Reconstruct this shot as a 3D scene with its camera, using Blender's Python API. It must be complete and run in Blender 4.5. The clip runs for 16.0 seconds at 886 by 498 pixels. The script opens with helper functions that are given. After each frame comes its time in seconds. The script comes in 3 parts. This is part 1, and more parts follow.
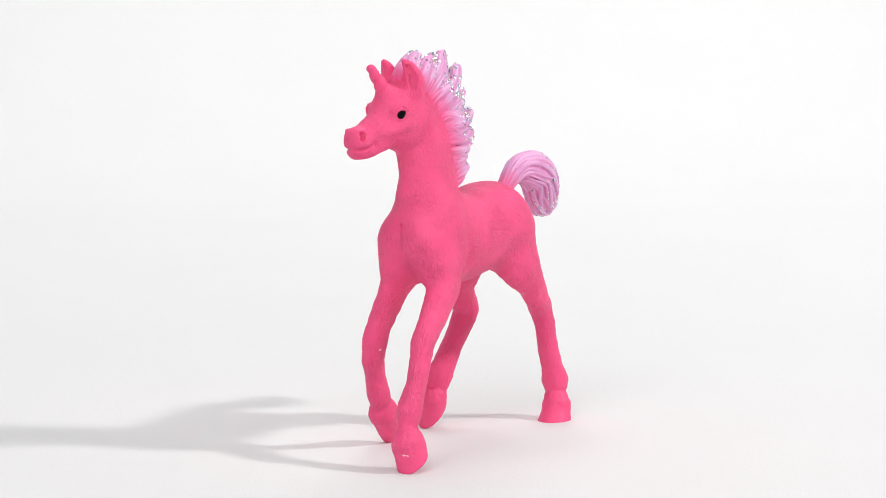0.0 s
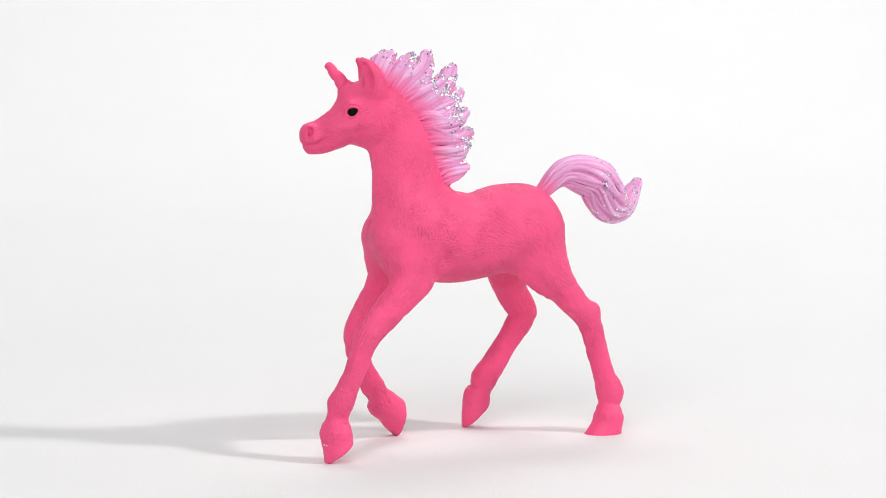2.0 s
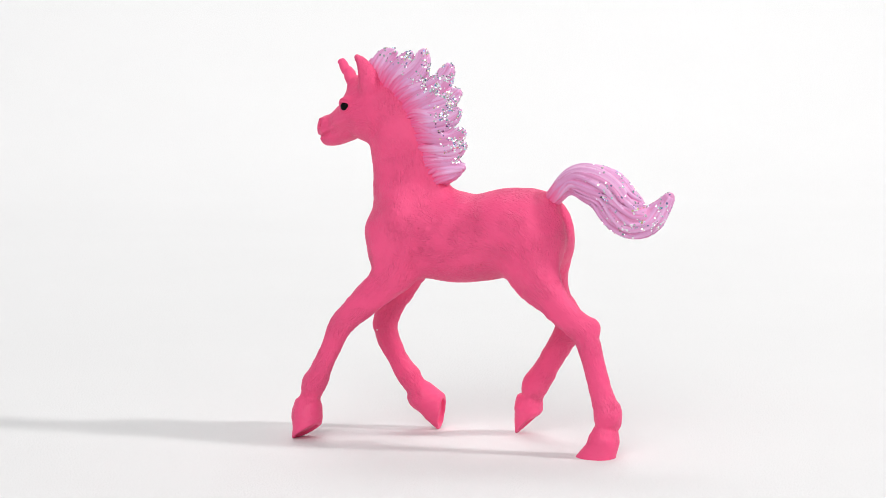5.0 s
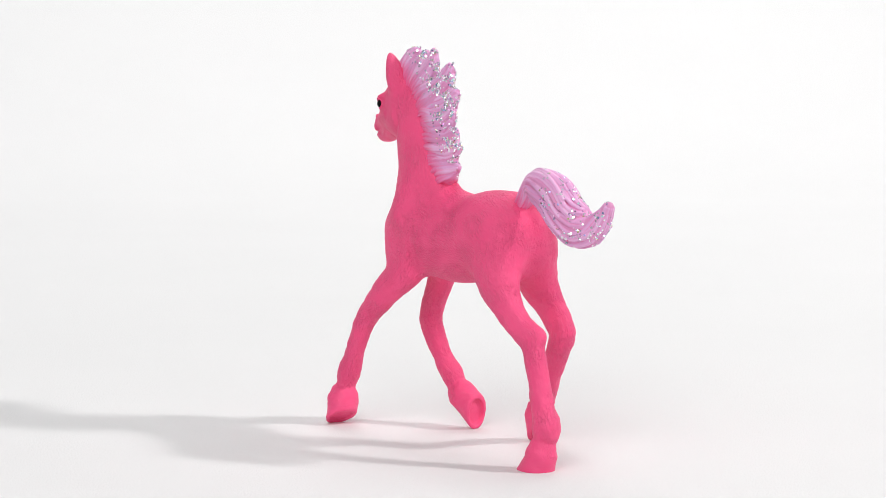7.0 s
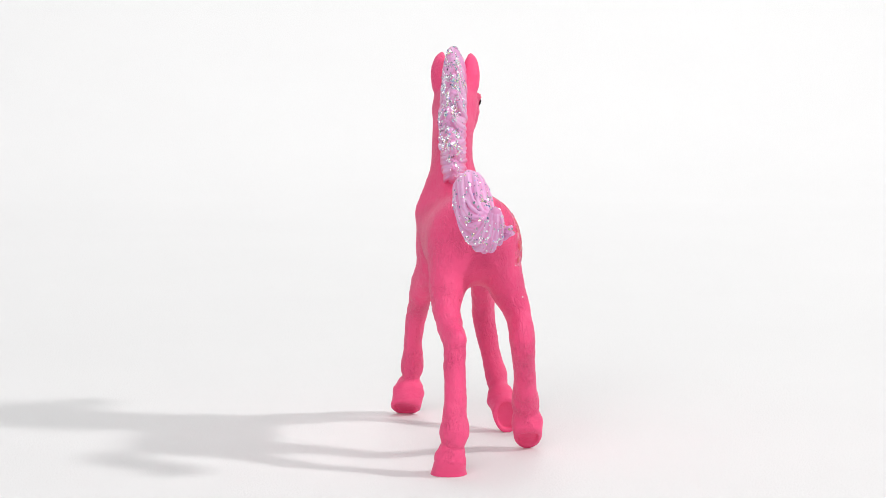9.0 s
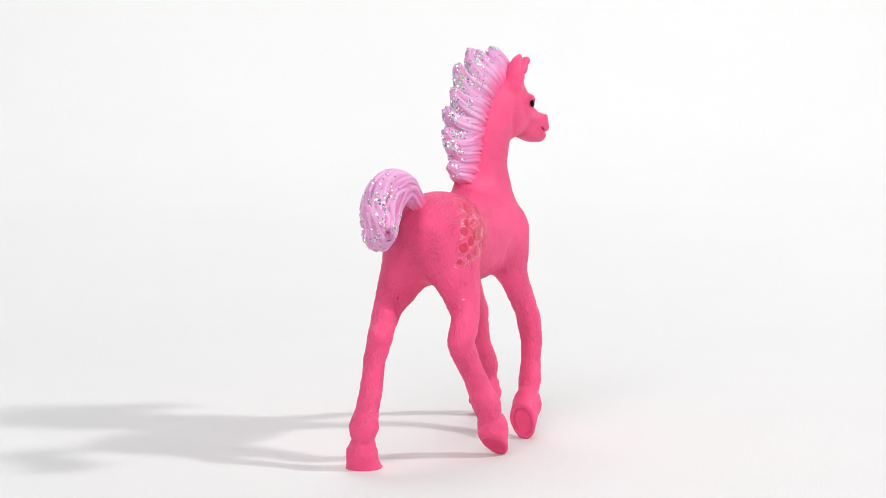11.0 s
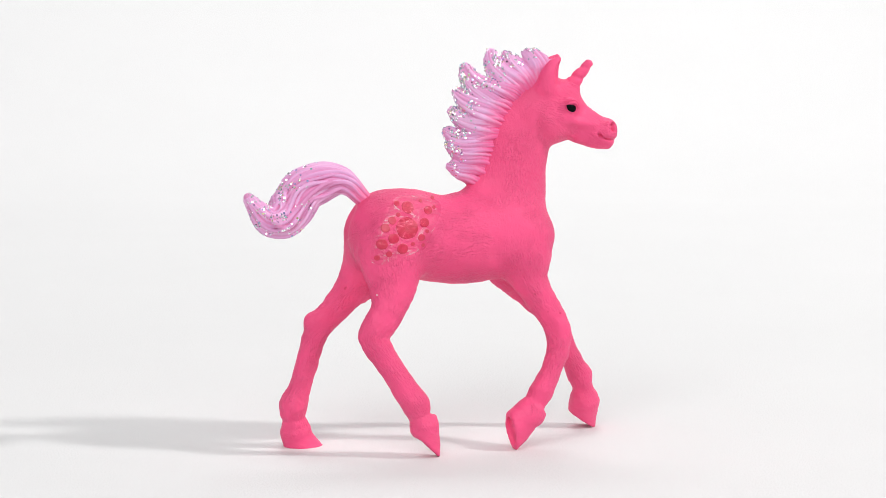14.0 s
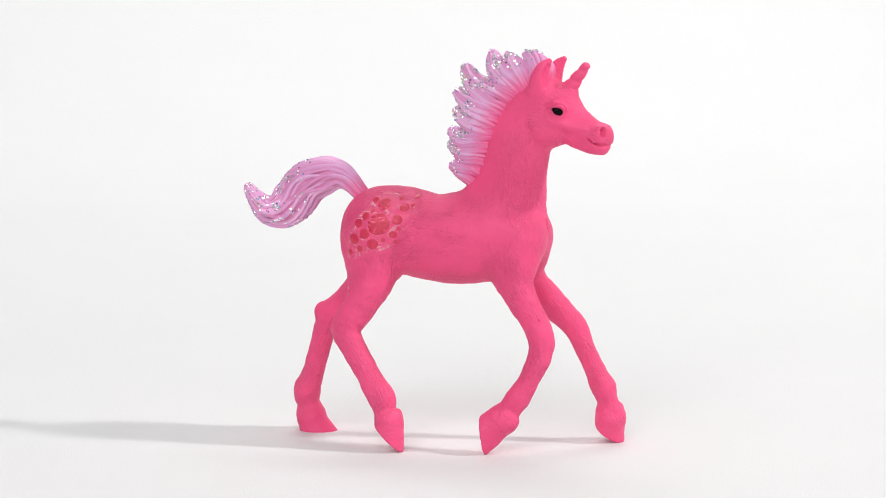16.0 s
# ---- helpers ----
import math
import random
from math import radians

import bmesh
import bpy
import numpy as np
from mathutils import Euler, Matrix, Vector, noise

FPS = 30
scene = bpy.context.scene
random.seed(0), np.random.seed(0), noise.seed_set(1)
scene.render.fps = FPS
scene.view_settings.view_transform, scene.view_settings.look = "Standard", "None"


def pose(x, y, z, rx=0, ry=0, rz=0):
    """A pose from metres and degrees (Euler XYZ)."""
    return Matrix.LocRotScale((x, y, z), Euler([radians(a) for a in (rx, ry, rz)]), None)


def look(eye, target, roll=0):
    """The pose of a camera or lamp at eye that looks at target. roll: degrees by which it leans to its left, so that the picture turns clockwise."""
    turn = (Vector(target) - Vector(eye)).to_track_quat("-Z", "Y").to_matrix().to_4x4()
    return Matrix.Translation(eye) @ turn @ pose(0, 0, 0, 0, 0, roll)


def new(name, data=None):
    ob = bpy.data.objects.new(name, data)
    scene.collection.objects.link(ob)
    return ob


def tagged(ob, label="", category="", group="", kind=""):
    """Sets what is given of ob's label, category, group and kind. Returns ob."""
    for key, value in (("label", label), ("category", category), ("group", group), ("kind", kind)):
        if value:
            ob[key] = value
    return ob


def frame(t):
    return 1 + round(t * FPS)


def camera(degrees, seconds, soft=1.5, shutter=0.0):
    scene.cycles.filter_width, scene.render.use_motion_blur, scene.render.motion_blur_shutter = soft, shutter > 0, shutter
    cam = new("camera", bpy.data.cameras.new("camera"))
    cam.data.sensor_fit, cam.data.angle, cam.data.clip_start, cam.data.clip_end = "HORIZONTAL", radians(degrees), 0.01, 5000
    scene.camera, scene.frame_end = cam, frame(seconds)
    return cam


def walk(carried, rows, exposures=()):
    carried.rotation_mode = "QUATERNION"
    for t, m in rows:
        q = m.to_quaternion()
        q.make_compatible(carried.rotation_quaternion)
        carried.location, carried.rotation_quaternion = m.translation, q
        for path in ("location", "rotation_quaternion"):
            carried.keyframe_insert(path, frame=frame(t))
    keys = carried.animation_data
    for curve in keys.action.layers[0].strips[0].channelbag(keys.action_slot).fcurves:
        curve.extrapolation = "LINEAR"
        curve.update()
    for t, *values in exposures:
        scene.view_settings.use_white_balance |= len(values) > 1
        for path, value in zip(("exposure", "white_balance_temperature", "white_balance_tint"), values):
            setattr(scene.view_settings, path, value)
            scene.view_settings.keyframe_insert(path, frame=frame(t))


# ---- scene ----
# ---- camera: it stands still while the toy turns before it ----
cam = camera(20.834, 16.0, soft=0.5)
PITCH, YAW = radians(6.5503), radians(-0.3496)
EYE = Vector((0.0, -0.57518, 0.11298))
AIM = EYE + Vector((math.sin(YAW) * math.cos(PITCH), math.cos(YAW) * math.cos(PITCH), -math.sin(PITCH)))
walk(cam, [(0.0, look(EYE, AIM)), (16.0, look(EYE, AIM))], exposures=[(0.0, 0.0), (16.0, 0.0)])

# ---- light: a white studio with a key lamp, plus fills added at front and backdrop ----
world = bpy.data.worlds.new("studio")
scene.world = world
world.use_nodes = True
world.node_tree.nodes["Background"].inputs[0].default_value = (0.985, 0.99, 1.0, 1)
world.node_tree.nodes["Background"].inputs[1].default_value = 0.31


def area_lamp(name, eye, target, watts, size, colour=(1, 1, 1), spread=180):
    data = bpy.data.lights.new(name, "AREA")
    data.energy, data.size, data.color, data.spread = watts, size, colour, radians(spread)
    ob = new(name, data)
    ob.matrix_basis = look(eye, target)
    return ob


area_lamp("key_lamp", (1.15, -0.20, 0.95), (0, 0, 0.03), 11.4, 0.10, (1.0, 0.985, 0.97))
# Unseen fill behind the camera, added to lift the toy against the floor.
area_lamp("front_fill", (-0.35, -1.6, 1.35), (0, 0, 0.05), 24.5, 1.4)
# Overhead fill out of view, added only to whiten the sheet's far end.
area_lamp("backdrop_fill", (0.0, 1.0, 1.5), (0.0, 1.0, 0.1), 8.1, 0.8, spread=120)


# ---- materials ----
class Nodes:
    """A short way to write node trees."""

    def __init__(self, name):
        self.mat = bpy.data.materials.new(name)
        self.mat.use_nodes = True
        self.tree = self.mat.node_tree
        self.bsdf = self.tree.nodes["Principled BSDF"]

    def add(self, kind, **values):
        n = self.tree.nodes.new(kind)
        for key, value in values.items():
            if key in n.inputs:
                n.inputs[key].default_value = value
        return n

    def link(self, a, b):
        self.tree.links.new(a, b)

    def mapping(self, scale, turn=(0, 0, 0)):
        tc = self.add("ShaderNodeTexCoord")
        mp = self.add("ShaderNodeMapping")
        mp.inputs["Scale"].default_value = scale
        mp.inputs["Rotation"].default_value = [radians(a) for a in turn]
        self.link(tc.outputs["Object"], mp.inputs["Vector"])
        return mp

    def noise(self, scale, vector=None, detail=3.0, rough=0.55):
        n = self.add("ShaderNodeTexNoise", Scale=scale, Detail=detail, Roughness=rough)
        if vector:
            self.link(vector, n.inputs["Vector"])
        return n

    def ramp(self, fac, stops):
        r = self.add("ShaderNodeValToRGB")
        while len(r.color_ramp.elements) < len(stops):
            r.color_ramp.elements.new(0.5)
        for e, (at, c) in zip(r.color_ramp.elements, stops):
            e.position, e.color = at, (*c, 1)
        self.link(fac, r.inputs[0])
        return r

    def bump(self, height, strength, distance, under=None):
        b = self.add("ShaderNodeBump", Strength=strength, Distance=distance)
        self.link(height, b.inputs["Height"])
        if under:
            self.link(under.outputs[0], b.inputs["Normal"])
        return b

    def set(self, **values):
        for key, value in values.items():
            self.bsdf.inputs[key.replace("_", " ")].default_value = value
        return self


COAT = (0.88, 0.080, 0.228)


def coat_paint(name, along, across, depth, two_ways=False):
    """Matt pink paint over moulded hair; along, across: strands per millimetre in the combed coordinates that the mesh carries."""
    n = Nodes(name).set(Roughness=0.5)
    n.bsdf.inputs["Specular IOR Level"].default_value = 0.32
    n.bsdf.inputs["Subsurface Weight"].default_value = 0.03
    n.bsdf.inputs["Subsurface Radius"].default_value = (0.0012, 0.0004, 0.0005)
    n.bsdf.inputs["Subsurface Scale"].default_value = 1.0
    tc = n.add("ShaderNodeTexCoord")

    def maths(kind, a, b, c=None):
        m = n.add("ShaderNodeMath")
        m.operation = kind
        for socket, value in zip(m.inputs, (a, b, c)):
            if isinstance(value, float):
                socket.default_value = value
            elif value is not None:
                n.link(value, socket)
        return m.outputs[0]

    wander = n.noise(300.0, tc.outputs["Object"], 2.0)

    def strands(attribute):
        at = n.add("ShaderNodeAttribute")
        at.attribute_name = attribute
        bend = n.add("ShaderNodeVectorMath")
        bend.operation = "MULTIPLY_ADD"
        n.link(wander.outputs["Color"], bend.inputs[0])
        bend.inputs[1].default_value = (1.3, 1.3, 1.3)
        n.link(at.outputs["Vector"], bend.inputs[2])
        mp = n.add("ShaderNodeMapping")
        mp.inputs["Scale"].default_value = (along, across, across)
        n.link(bend.outputs[0], mp.inputs["Vector"])
        return n.noise(1.0, mp.outputs[0], 2.0, 0.55).outputs["Fac"]

    hair = strands("comb")
    if two_ways:
        share = n.add("ShaderNodeAttribute")
        share.attribute_name = "share"
        other = strands("comb_down")
        hair = maths("ADD", maths("MULTIPLY", hair, maths("SUBTRACT", 1.0, share.outputs["Fac"])), maths("MULTIPLY", other, share.outputs["Fac"]))
    ridge = n.add("ShaderNodeMapRange")
    ridge.interpolation_type = "SMOOTHSTEP"
    n.link(hair, ridge.inputs["Value"])
    ridge.inputs["From Min"].default_value, ridge.inputs["From Max"].default_value = 0.36, 0.68
    tufts = n.noise(140.0, tc.outputs["Object"], 2.0)
    calm = n.ramp(tufts.outputs["Fac"], [(0.36, (0.16, 0.16, 0.16)), (0.60, (1, 1, 1))])
    height = maths("MULTIPLY", ridge.outputs["Result"], calm.outputs[0])
    patch = n.noise(60.0, tc.outputs["Object"], 3.0)
    tone = n.ramp(patch.outputs["Fac"], [(0.3, (COAT[0] * 0.94, COAT[1] * 0.88, COAT[2] * 0.93)),
                                         (0.7, (COAT[0] * 1.02, COAT[1] * 1.12, COAT[2] * 1.06))])
    # A faint highlight on the hair ridges, mixed into the base colour.
    ridge_light = n.add("ShaderNodeMix")
    ridge_light.data_type = "RGBA"
    n.link(maths("MULTIPLY", height, 0.05), ridge_light.inputs[0])
    n.link(tone.outputs[0], ridge_light.inputs[6])
    ridge_light.inputs[7].default_value = (0.92, 0.30, 0.42, 1)
    fleck = n.noise(420.0, tc.outputs["Object"], 1.0)
    fl = n.ramp(fleck.outputs["Fac"], [(0.77, (0, 0, 0)), (0.83, (1, 1, 1))])
    mix = n.add("ShaderNodeMix")
    mix.data_type = "RGBA"
    n.link(fl.outputs[0], mix.inputs[0])
    n.link(ridge_light.outputs[2], mix.inputs[6])
    mix.inputs[7].default_value = (0.62, 0.03, 0.10, 1)
    n.link(mix.outputs[2], n.bsdf.inputs["Base Color"])
    grain = n.noise(2600.0, tc.outputs["Object"], 2.0)
    b1 = n.bump(height, 1.0, depth)
    b2 = n.bump(grain.outputs["Fac"], 0.35, 0.0002, b1)
    n.link(b2.outputs[0], n.bsdf.inputs["Normal"])
    return n.mat


mat_coat = coat_paint("pink_coat", 0.95, 2.6, 0.00023, True)
mat_coat_neck = coat_paint("pink_coat_neck", 1.0, 2.6, 0.00017)
mat_coat_leg = coat_paint("pink_coat_legs", 0.85, 2.4, 0.00021)
mat_coat_head = coat_paint("pink_coat_head", 0.9, 2.5, 0.00015)
mat_hoof = coat_paint("pink_hoof", 1.3, 0.5, 0.00007)
mat_horn = coat_paint("pink_horn", 0.9, 0.9, 0.00005)


def hair_paint():
    n = Nodes("lilac_hair").set(Roughness=0.42)
    n.bsdf.inputs["Specular IOR Level"].default_value = 0.4
    at = n.add("ShaderNodeAttribute")
    at.attribute_name = "fade"
    geo = n.add("ShaderNodeAttribute")
    geo.attribute_name = "tone"
    lilac = n.ramp(geo.outputs["Fac"], [(0.0, (0.66, 0.25, 0.47)), (0.5, (0.71, 0.35, 0.62)), (1.0, (0.78, 0.45, 0.70))])
    mix = n.add("ShaderNodeMix")
    mix.data_type = "RGBA"
    n.link(at.outputs["Fac"], mix.inputs[0])
    mix.inputs[6].default_value = (0.82, 0.085, 0.26, 1)
    n.link(lilac.outputs[0], mix.inputs[7])
    n.link(mix.outputs[2], n.bsdf.inputs["Base Color"])
    tc = n.add("ShaderNodeTexCoord")
    grain = n.noise(900.0, tc.outputs["Object"], 3.0)
    b = n.bump(grain.outputs["Fac"], 0.35, 0.0002)
    n.link(b.outputs[0], n.bsdf.inputs["Normal"])
    return n.mat


mat_hair = hair_paint()


def glitter_paint():
    n = Nodes("glitter").set(Metallic=0.9, Roughness=0.22)
    geo = n.add("ShaderNodeNewGeometry")
    r = n.ramp(geo.outputs["Random Per Island"], [(0.0, (0.90, 0.92, 0.94)), (0.35, (0.70, 0.73, 0.76)), (0.55, (0.95, 0.95, 0.97)),
                                                  (0.72, (0.35, 0.42, 0.70)), (0.79, (0.45, 0.78, 0.74)), (0.86, (0.70, 0.42, 0.74)),
                                                  (0.91, (0.88, 0.82, 0.50)), (0.965, (0.08, 0.08, 0.10))])
    r.color_ramp.interpolation = "CONSTANT"
    n.link(r.outputs[0], n.bsdf.inputs["Base Color"])
    return n.mat


mat_glitter = glitter_paint()


def spot_paint():
    n = Nodes("coral_spot").set(Roughness=0.36)
    mp = n.mapping((900, 900, 900))
    a = n.noise(1.0, mp.outputs[0], 3.0)
    r = n.ramp(a.outputs["Fac"], [(0.3, (0.56, 0.016, 0.06)), (0.7, (0.68, 0.035, 0.10))])
    n.link(r.outputs[0], n.bsdf.inputs["Base Color"])
    b = n.bump(a.outputs["Fac"], 0.3, 0.0001)
    n.link(b.outputs[0], n.bsdf.inputs["Normal"])
    return n.mat


def varnish_paint():
    """Uneven clear varnish over the pink paint; pale streaks paint its glossy reflections."""
    n = Nodes("varnish_with_glints").set(Roughness=0.16)
    mp = n.mapping((260, 400, 420), (0, 25, 0))
    a = n.noise(1.0, mp.outputs[0], 5.0, 0.7)
    a.inputs["Distortion"].default_value = 1.6
    # The two paler stops are white glints put into the colour.
    r = n.ramp(a.outputs["Fac"], [(0.50, COAT), (0.58, (0.87, 0.13, 0.26)), (0.66, (0.92, 0.48, 0.56))])
    n.link(r.outputs[0], n.bsdf.inputs["Base Color"])
    b = n.bump(a.outputs["Fac"], 0.9, 0.0011)
    n.link(b.outputs[0], n.bsdf.inputs["Normal"])
    return n.mat




def glint_spot_paint():
    """Coral paint whose pinker and pale streaks put the varnish's glints into the colour."""
    n = Nodes("glint_coral_spot").set(Roughness=0.2)
    mp = n.mapping((420, 500, 620), (0, 30, 0))
    a = n.noise(1.0, mp.outputs[0], 5.0, 0.7)
    a.inputs["Distortion"].default_value = 1.2
    # Red spot colour first, then painted glints towards pale pink.
    r = n.ramp(a.outputs["Fac"], [(0.46, (0.57, 0.017, 0.062)), (0.58, (0.68, 0.035, 0.10)), (0.66, (0.86, 0.12, 0.23)), (0.74, (0.92, 0.36, 0.45))])
    n.link(r.outputs[0], n.bsdf.inputs["Base Color"])
    b = n.bump(a.outputs["Fac"], 0.6, 0.0006)
    n.link(b.outputs[0], n.bsdf.inputs["Normal"])
    return n.mat


mat_spot, mat_glint_spot, mat_varnish = spot_paint(), glint_spot_paint(), varnish_paint()


def eye_paint():
    n = Nodes("black_gloss").set(Roughness=0.03)
    n.bsdf.inputs["Base Color"].default_value = (0.004, 0.004, 0.005, 1)
    n.bsdf.inputs["Specular IOR Level"].default_value = 0.05
    return n.mat


mat_eye = eye_paint()


def chip_paint():
    n = Nodes("pale_chip").set(Roughness=0.6)
    n.bsdf.inputs["Base Color"].default_value = (0.85, 0.5, 0.55, 1)
    return n.mat


mat_chip = chip_paint()


def sheet_paint():
    """White pressed-fibre sheet with a fine tooth."""
    n = Nodes("white_sheet").set(Roughness=0.85)
    n.bsdf.inputs["Specular IOR Level"].default_value = 0.2
    tc = n.add("ShaderNodeTexCoord")
    fine = n.noise(1500.0, tc.outputs["Object"], 3.0, 0.6)
    cloud = n.noise(9.0, tc.outputs["Object"], 3.0)
    r = n.ramp(cloud.outputs["Fac"], [(0.3, (0.729, 0.727, 0.729)), (0.7, (0.741, 0.739, 0.741))])
    n.link(r.outputs[0], n.bsdf.inputs["Base Color"])
    b = n.bump(fine.outputs["Fac"], 0.35, 0.0005)
    n.link(b.outputs[0], n.bsdf.inputs["Normal"])
    return n.mat


mat_sheet = sheet_paint()


# ---- the setting: a white sheet that lies flat and sweeps up behind ----
def build_sheet():
    prof = [(-2.5, 0.0), (-0.6, 0.0), (-0.2, 0.0), (0.2, 0.0), (0.62, 0.0)]
    R = 0.45
    prof += [(0.62 + R * math.sin(radians(a)), R - R * math.cos(radians(a))) for a in range(6, 91, 6)]
    prof += [(0.62 + R, 1.0), (0.62 + R, 3.0)]
    xs = [-3.0, -1.5, -0.6, -0.2, 0.2, 0.6, 1.5, 3.0]
    bm = bmesh.new()
    top = [[bm.verts.new((x, y, z)) for x in xs] for y, z in prof]
    for a, b in zip(top, top[1:]):
        for i in range(len(xs) - 1):
            bm.faces.new((a[i], a[i + 1], b[i + 1], b[i]))
    me = bpy.data.meshes.new("backdrop")
    bm.to_mesh(me)
    bm.free()
    me.materials.append(mat_sheet)
    for p in me.polygons:
        p.use_smooth = True
    ob = new("backdrop", me)
    mod = ob.modifiers.new("thickness", "SOLIDIFY")
    mod.thickness, mod.offset = 0.004, -1.0
    return tagged(ob, "seamless white fibre sheet sweeping up behind the toy", "backdrop", kind="structure")


build_sheet()

# ---- the toy: a moulded figure, sculpted as smoothly joined limbs (millimetres) ----
MM = 0.001


def smooth_min(a, b, k):
    h = np.maximum(k - np.abs(a - b), 0.0) / k
    return np.minimum(a, b) - h * h * k * 0.25


class Sculpt:
    """A lump of modelling paste: a distance field on a grid, with the label of the piece that lies nearest."""

    def __init__(self, low, high, cell):
        self.low, self.cell = np.array(low, float), cell
        self.shape = np.ceil((np.array(high) - self.low) / cell).astype(int)
        self.field = np.full(self.shape, 6.0, np.float32)
        self.label = np.zeros(self.shape, np.int16)
        self.nearest = np.full(self.shape, 6.0, np.float32)

    def window(self, lo, hi, pad):
        a = np.maximum(np.floor((np.asarray(lo) - pad - self.low) / self.cell).astype(int), 0)
        b = np.minimum(np.ceil((np.asarray(hi) + pad - self.low) / self.cell).astype(int) + 1, self.shape)
        axes = [(self.low[i] + self.cell * np.arange(a[i], b[i])).astype(np.float32) for i in range(3)]
        return tuple(slice(a[i], b[i]) for i in range(3)), np.meshgrid(*axes, indexing="ij")

    def merge(self, win, d, k, lab=None):
        self.field[win] = smooth_min(self.field[win], d, k)
        if lab is not None:
            near = d < self.nearest[win]
            self.label[win][near] = lab
            self.nearest[win][near] = d[near]

    def carve(self, win, d, k):
        self.field[win] = -smooth_min(-self.field[win], d, k)

    def strand(self, rows, k, lab):
        """A chain laid down in short lengths."""
        for i in range(0, len(rows) - 1, 3):
            bit = rows[i:i + 4]
            win, grid = self.window(bit[:, :3].min(0), bit[:, :3].max(0), bit[:, 3].max() + k + 0.6)
            if min(g.size for g in grid):
                self.merge(win, chain_distance(bit, grid), k, lab)


LABELS = ["body", "neck", "head", "ear_left", "ear_right", "front_left", "front_right", "hind_left", "hind_right",
          "hoof_fl", "hoof_fr", "hoof_hl", "hoof_hr"]
figure = Sculpt((-41.0, -19.0, -1.2), (46.0, 23.0, 96.0), 0.29)


def spline(nodes, steps):
    """Catmull-Rom through rows of any width."""
    P = [np.asarray(n, float) for n in nodes]
    P = [2 * P[0] - P[1]] + P + [2 * P[-1] - P[-2]]
    out = []
    for i in range(1, len(P) - 2):
        for s in range(steps):
            t = s / steps
            a, b, c, d = P[i - 1:i + 3]
            out.append(0.5 * (2 * b + (c - a) * t + (2 * a - 5 * b + 4 * c - d) * t * t + (3 * b - a - 3 * c + d) * t ** 3))
    out.append(P[-2])
    return np.array(out)


def chain_distance(rows, grid):
    """Distance to a chain of tapered links; rows: x, y, z, radius, width over depth."""
    X, Y, Z = grid
    best = np.full(X.shape, 50.0, np.float32)
    for a, b in zip(rows, rows[1:]):
        e = b[:3] - a[:3]
        ll = float(e @ e) + 1e-9
        t = np.clip(((X - a[0]) * e[0] + (Y - a[1]) * e[1] + (Z - a[2]) * e[2]) / ll, 0, 1)
        k = a[4] + (b[4] - a[4]) * t
        r = a[3] + (b[3] - a[3]) * t
        dx, dy, dz = X - a[0] - e[0] * t, (Y - a[1] - e[1] * t) / k, Z - a[2] - e[2] * t
        best = np.minimum(best, (np.sqrt(dx * dx + dy * dy + dz * dz) - r) * np.minimum(k, 1.0))
    return best


def limb(nodes, k, lab=None, steps=3, cut=False):
    rows = spline([(*n, 1.0)[:5] if len(n) == 4 else n for n in nodes], steps) if len(nodes) > 1 else np.array([(*nodes[0], 1.0)[:5]] * 2)
    rows[:, 3] = np.maximum(rows[:, 3], 0.05)
    rmax = rows[:, 3].max() * max(1.0, rows[:, 4].max())
    win, grid = figure.window(rows[:, :3].min(0), rows[:, :3].max(0), rmax + k + 1.5)
    d = chain_distance(rows, grid)
    if cut:
        figure.carve(win, d, k)
    else:
        figure.merge(win, d, k, LABELS.index(lab))


def hoof(centre, up, toe, a, b, h, lean, taper, lab, dent=0.0):
    """A hoof that stands on its sole: half length a, half width b, height h along up; lean moves the top towards the heel."""
    c, n = np.asarray(centre, float), Vector(up).normalized()
    u = Vector(toe)
    u = (u - n * u.dot(n)).normalized()
    v = n.cross(u)
    win, (X, Y, Z) = figure.window(c - 11, c + 11, 1)
    q = [X - c[0], Y - c[1], Z - c[2]]
    U, V, Wd = (sum(q[i] * ax[i] for i in range(3)) for ax in (u, v, n))
    Us = U + lean * Wd
    s = 1.0 - taper * np.clip(Wd / h, -0.3, 1.2)
    narrow = 1.0 - 0.10 * np.clip(Us / a, -1, 1)
    d = (np.sqrt((Us / a) ** 2 + (V / (b * narrow)) ** 2 + 1e-6) - s) * min(a, b)
    d = -smooth_min(-d, Wd, 0.5)
    d = -smooth_min(-d, h - Wd, 2.0)
    figure.merge(win, d.astype(np.float32), 1.8, LABELS.index(lab))
    if dent > 0:
        e = (np.sqrt((Us / (a * 0.72)) ** 2 + (V / (b * 0.70)) ** 2 + 1e-6) - 1.0) * min(a, b)
        e = np.maximum(e, Wd - dent)
        figure.carve(win, e.astype(np.float32), 0.25)


# torso and neck: x, y, z, radius, width over depth
limb([(-13.7, -0.3, 50.4, 8.9, 1.04), (-8.7, 0.3, 49.8, 10.0, 0.97), (-1.2, 1.2, 49.4, 10.7, 0.92), (5.5, 2.0, 49.8, 10.4, 0.95),
      (12.3, 3.0, 51.3, 10.6, 1.0), (17.2, 3.7, 51.3, 10.7, 1.0)], 1.0, "body")
NECK = [(-12.2, -0.6, 55.0, 9.0, 0.91), (-13.4, -1.1, 60.0, 8.4, 0.78), (-14.2, -1.4, 66.0, 7.7, 0.67), (-16.1, -1.3, 72.8, 6.9, 0.72),
        (-18.8, -0.9, 78.5, 6.0, 0.86)]
limb(NECK, 3.0, "neck")
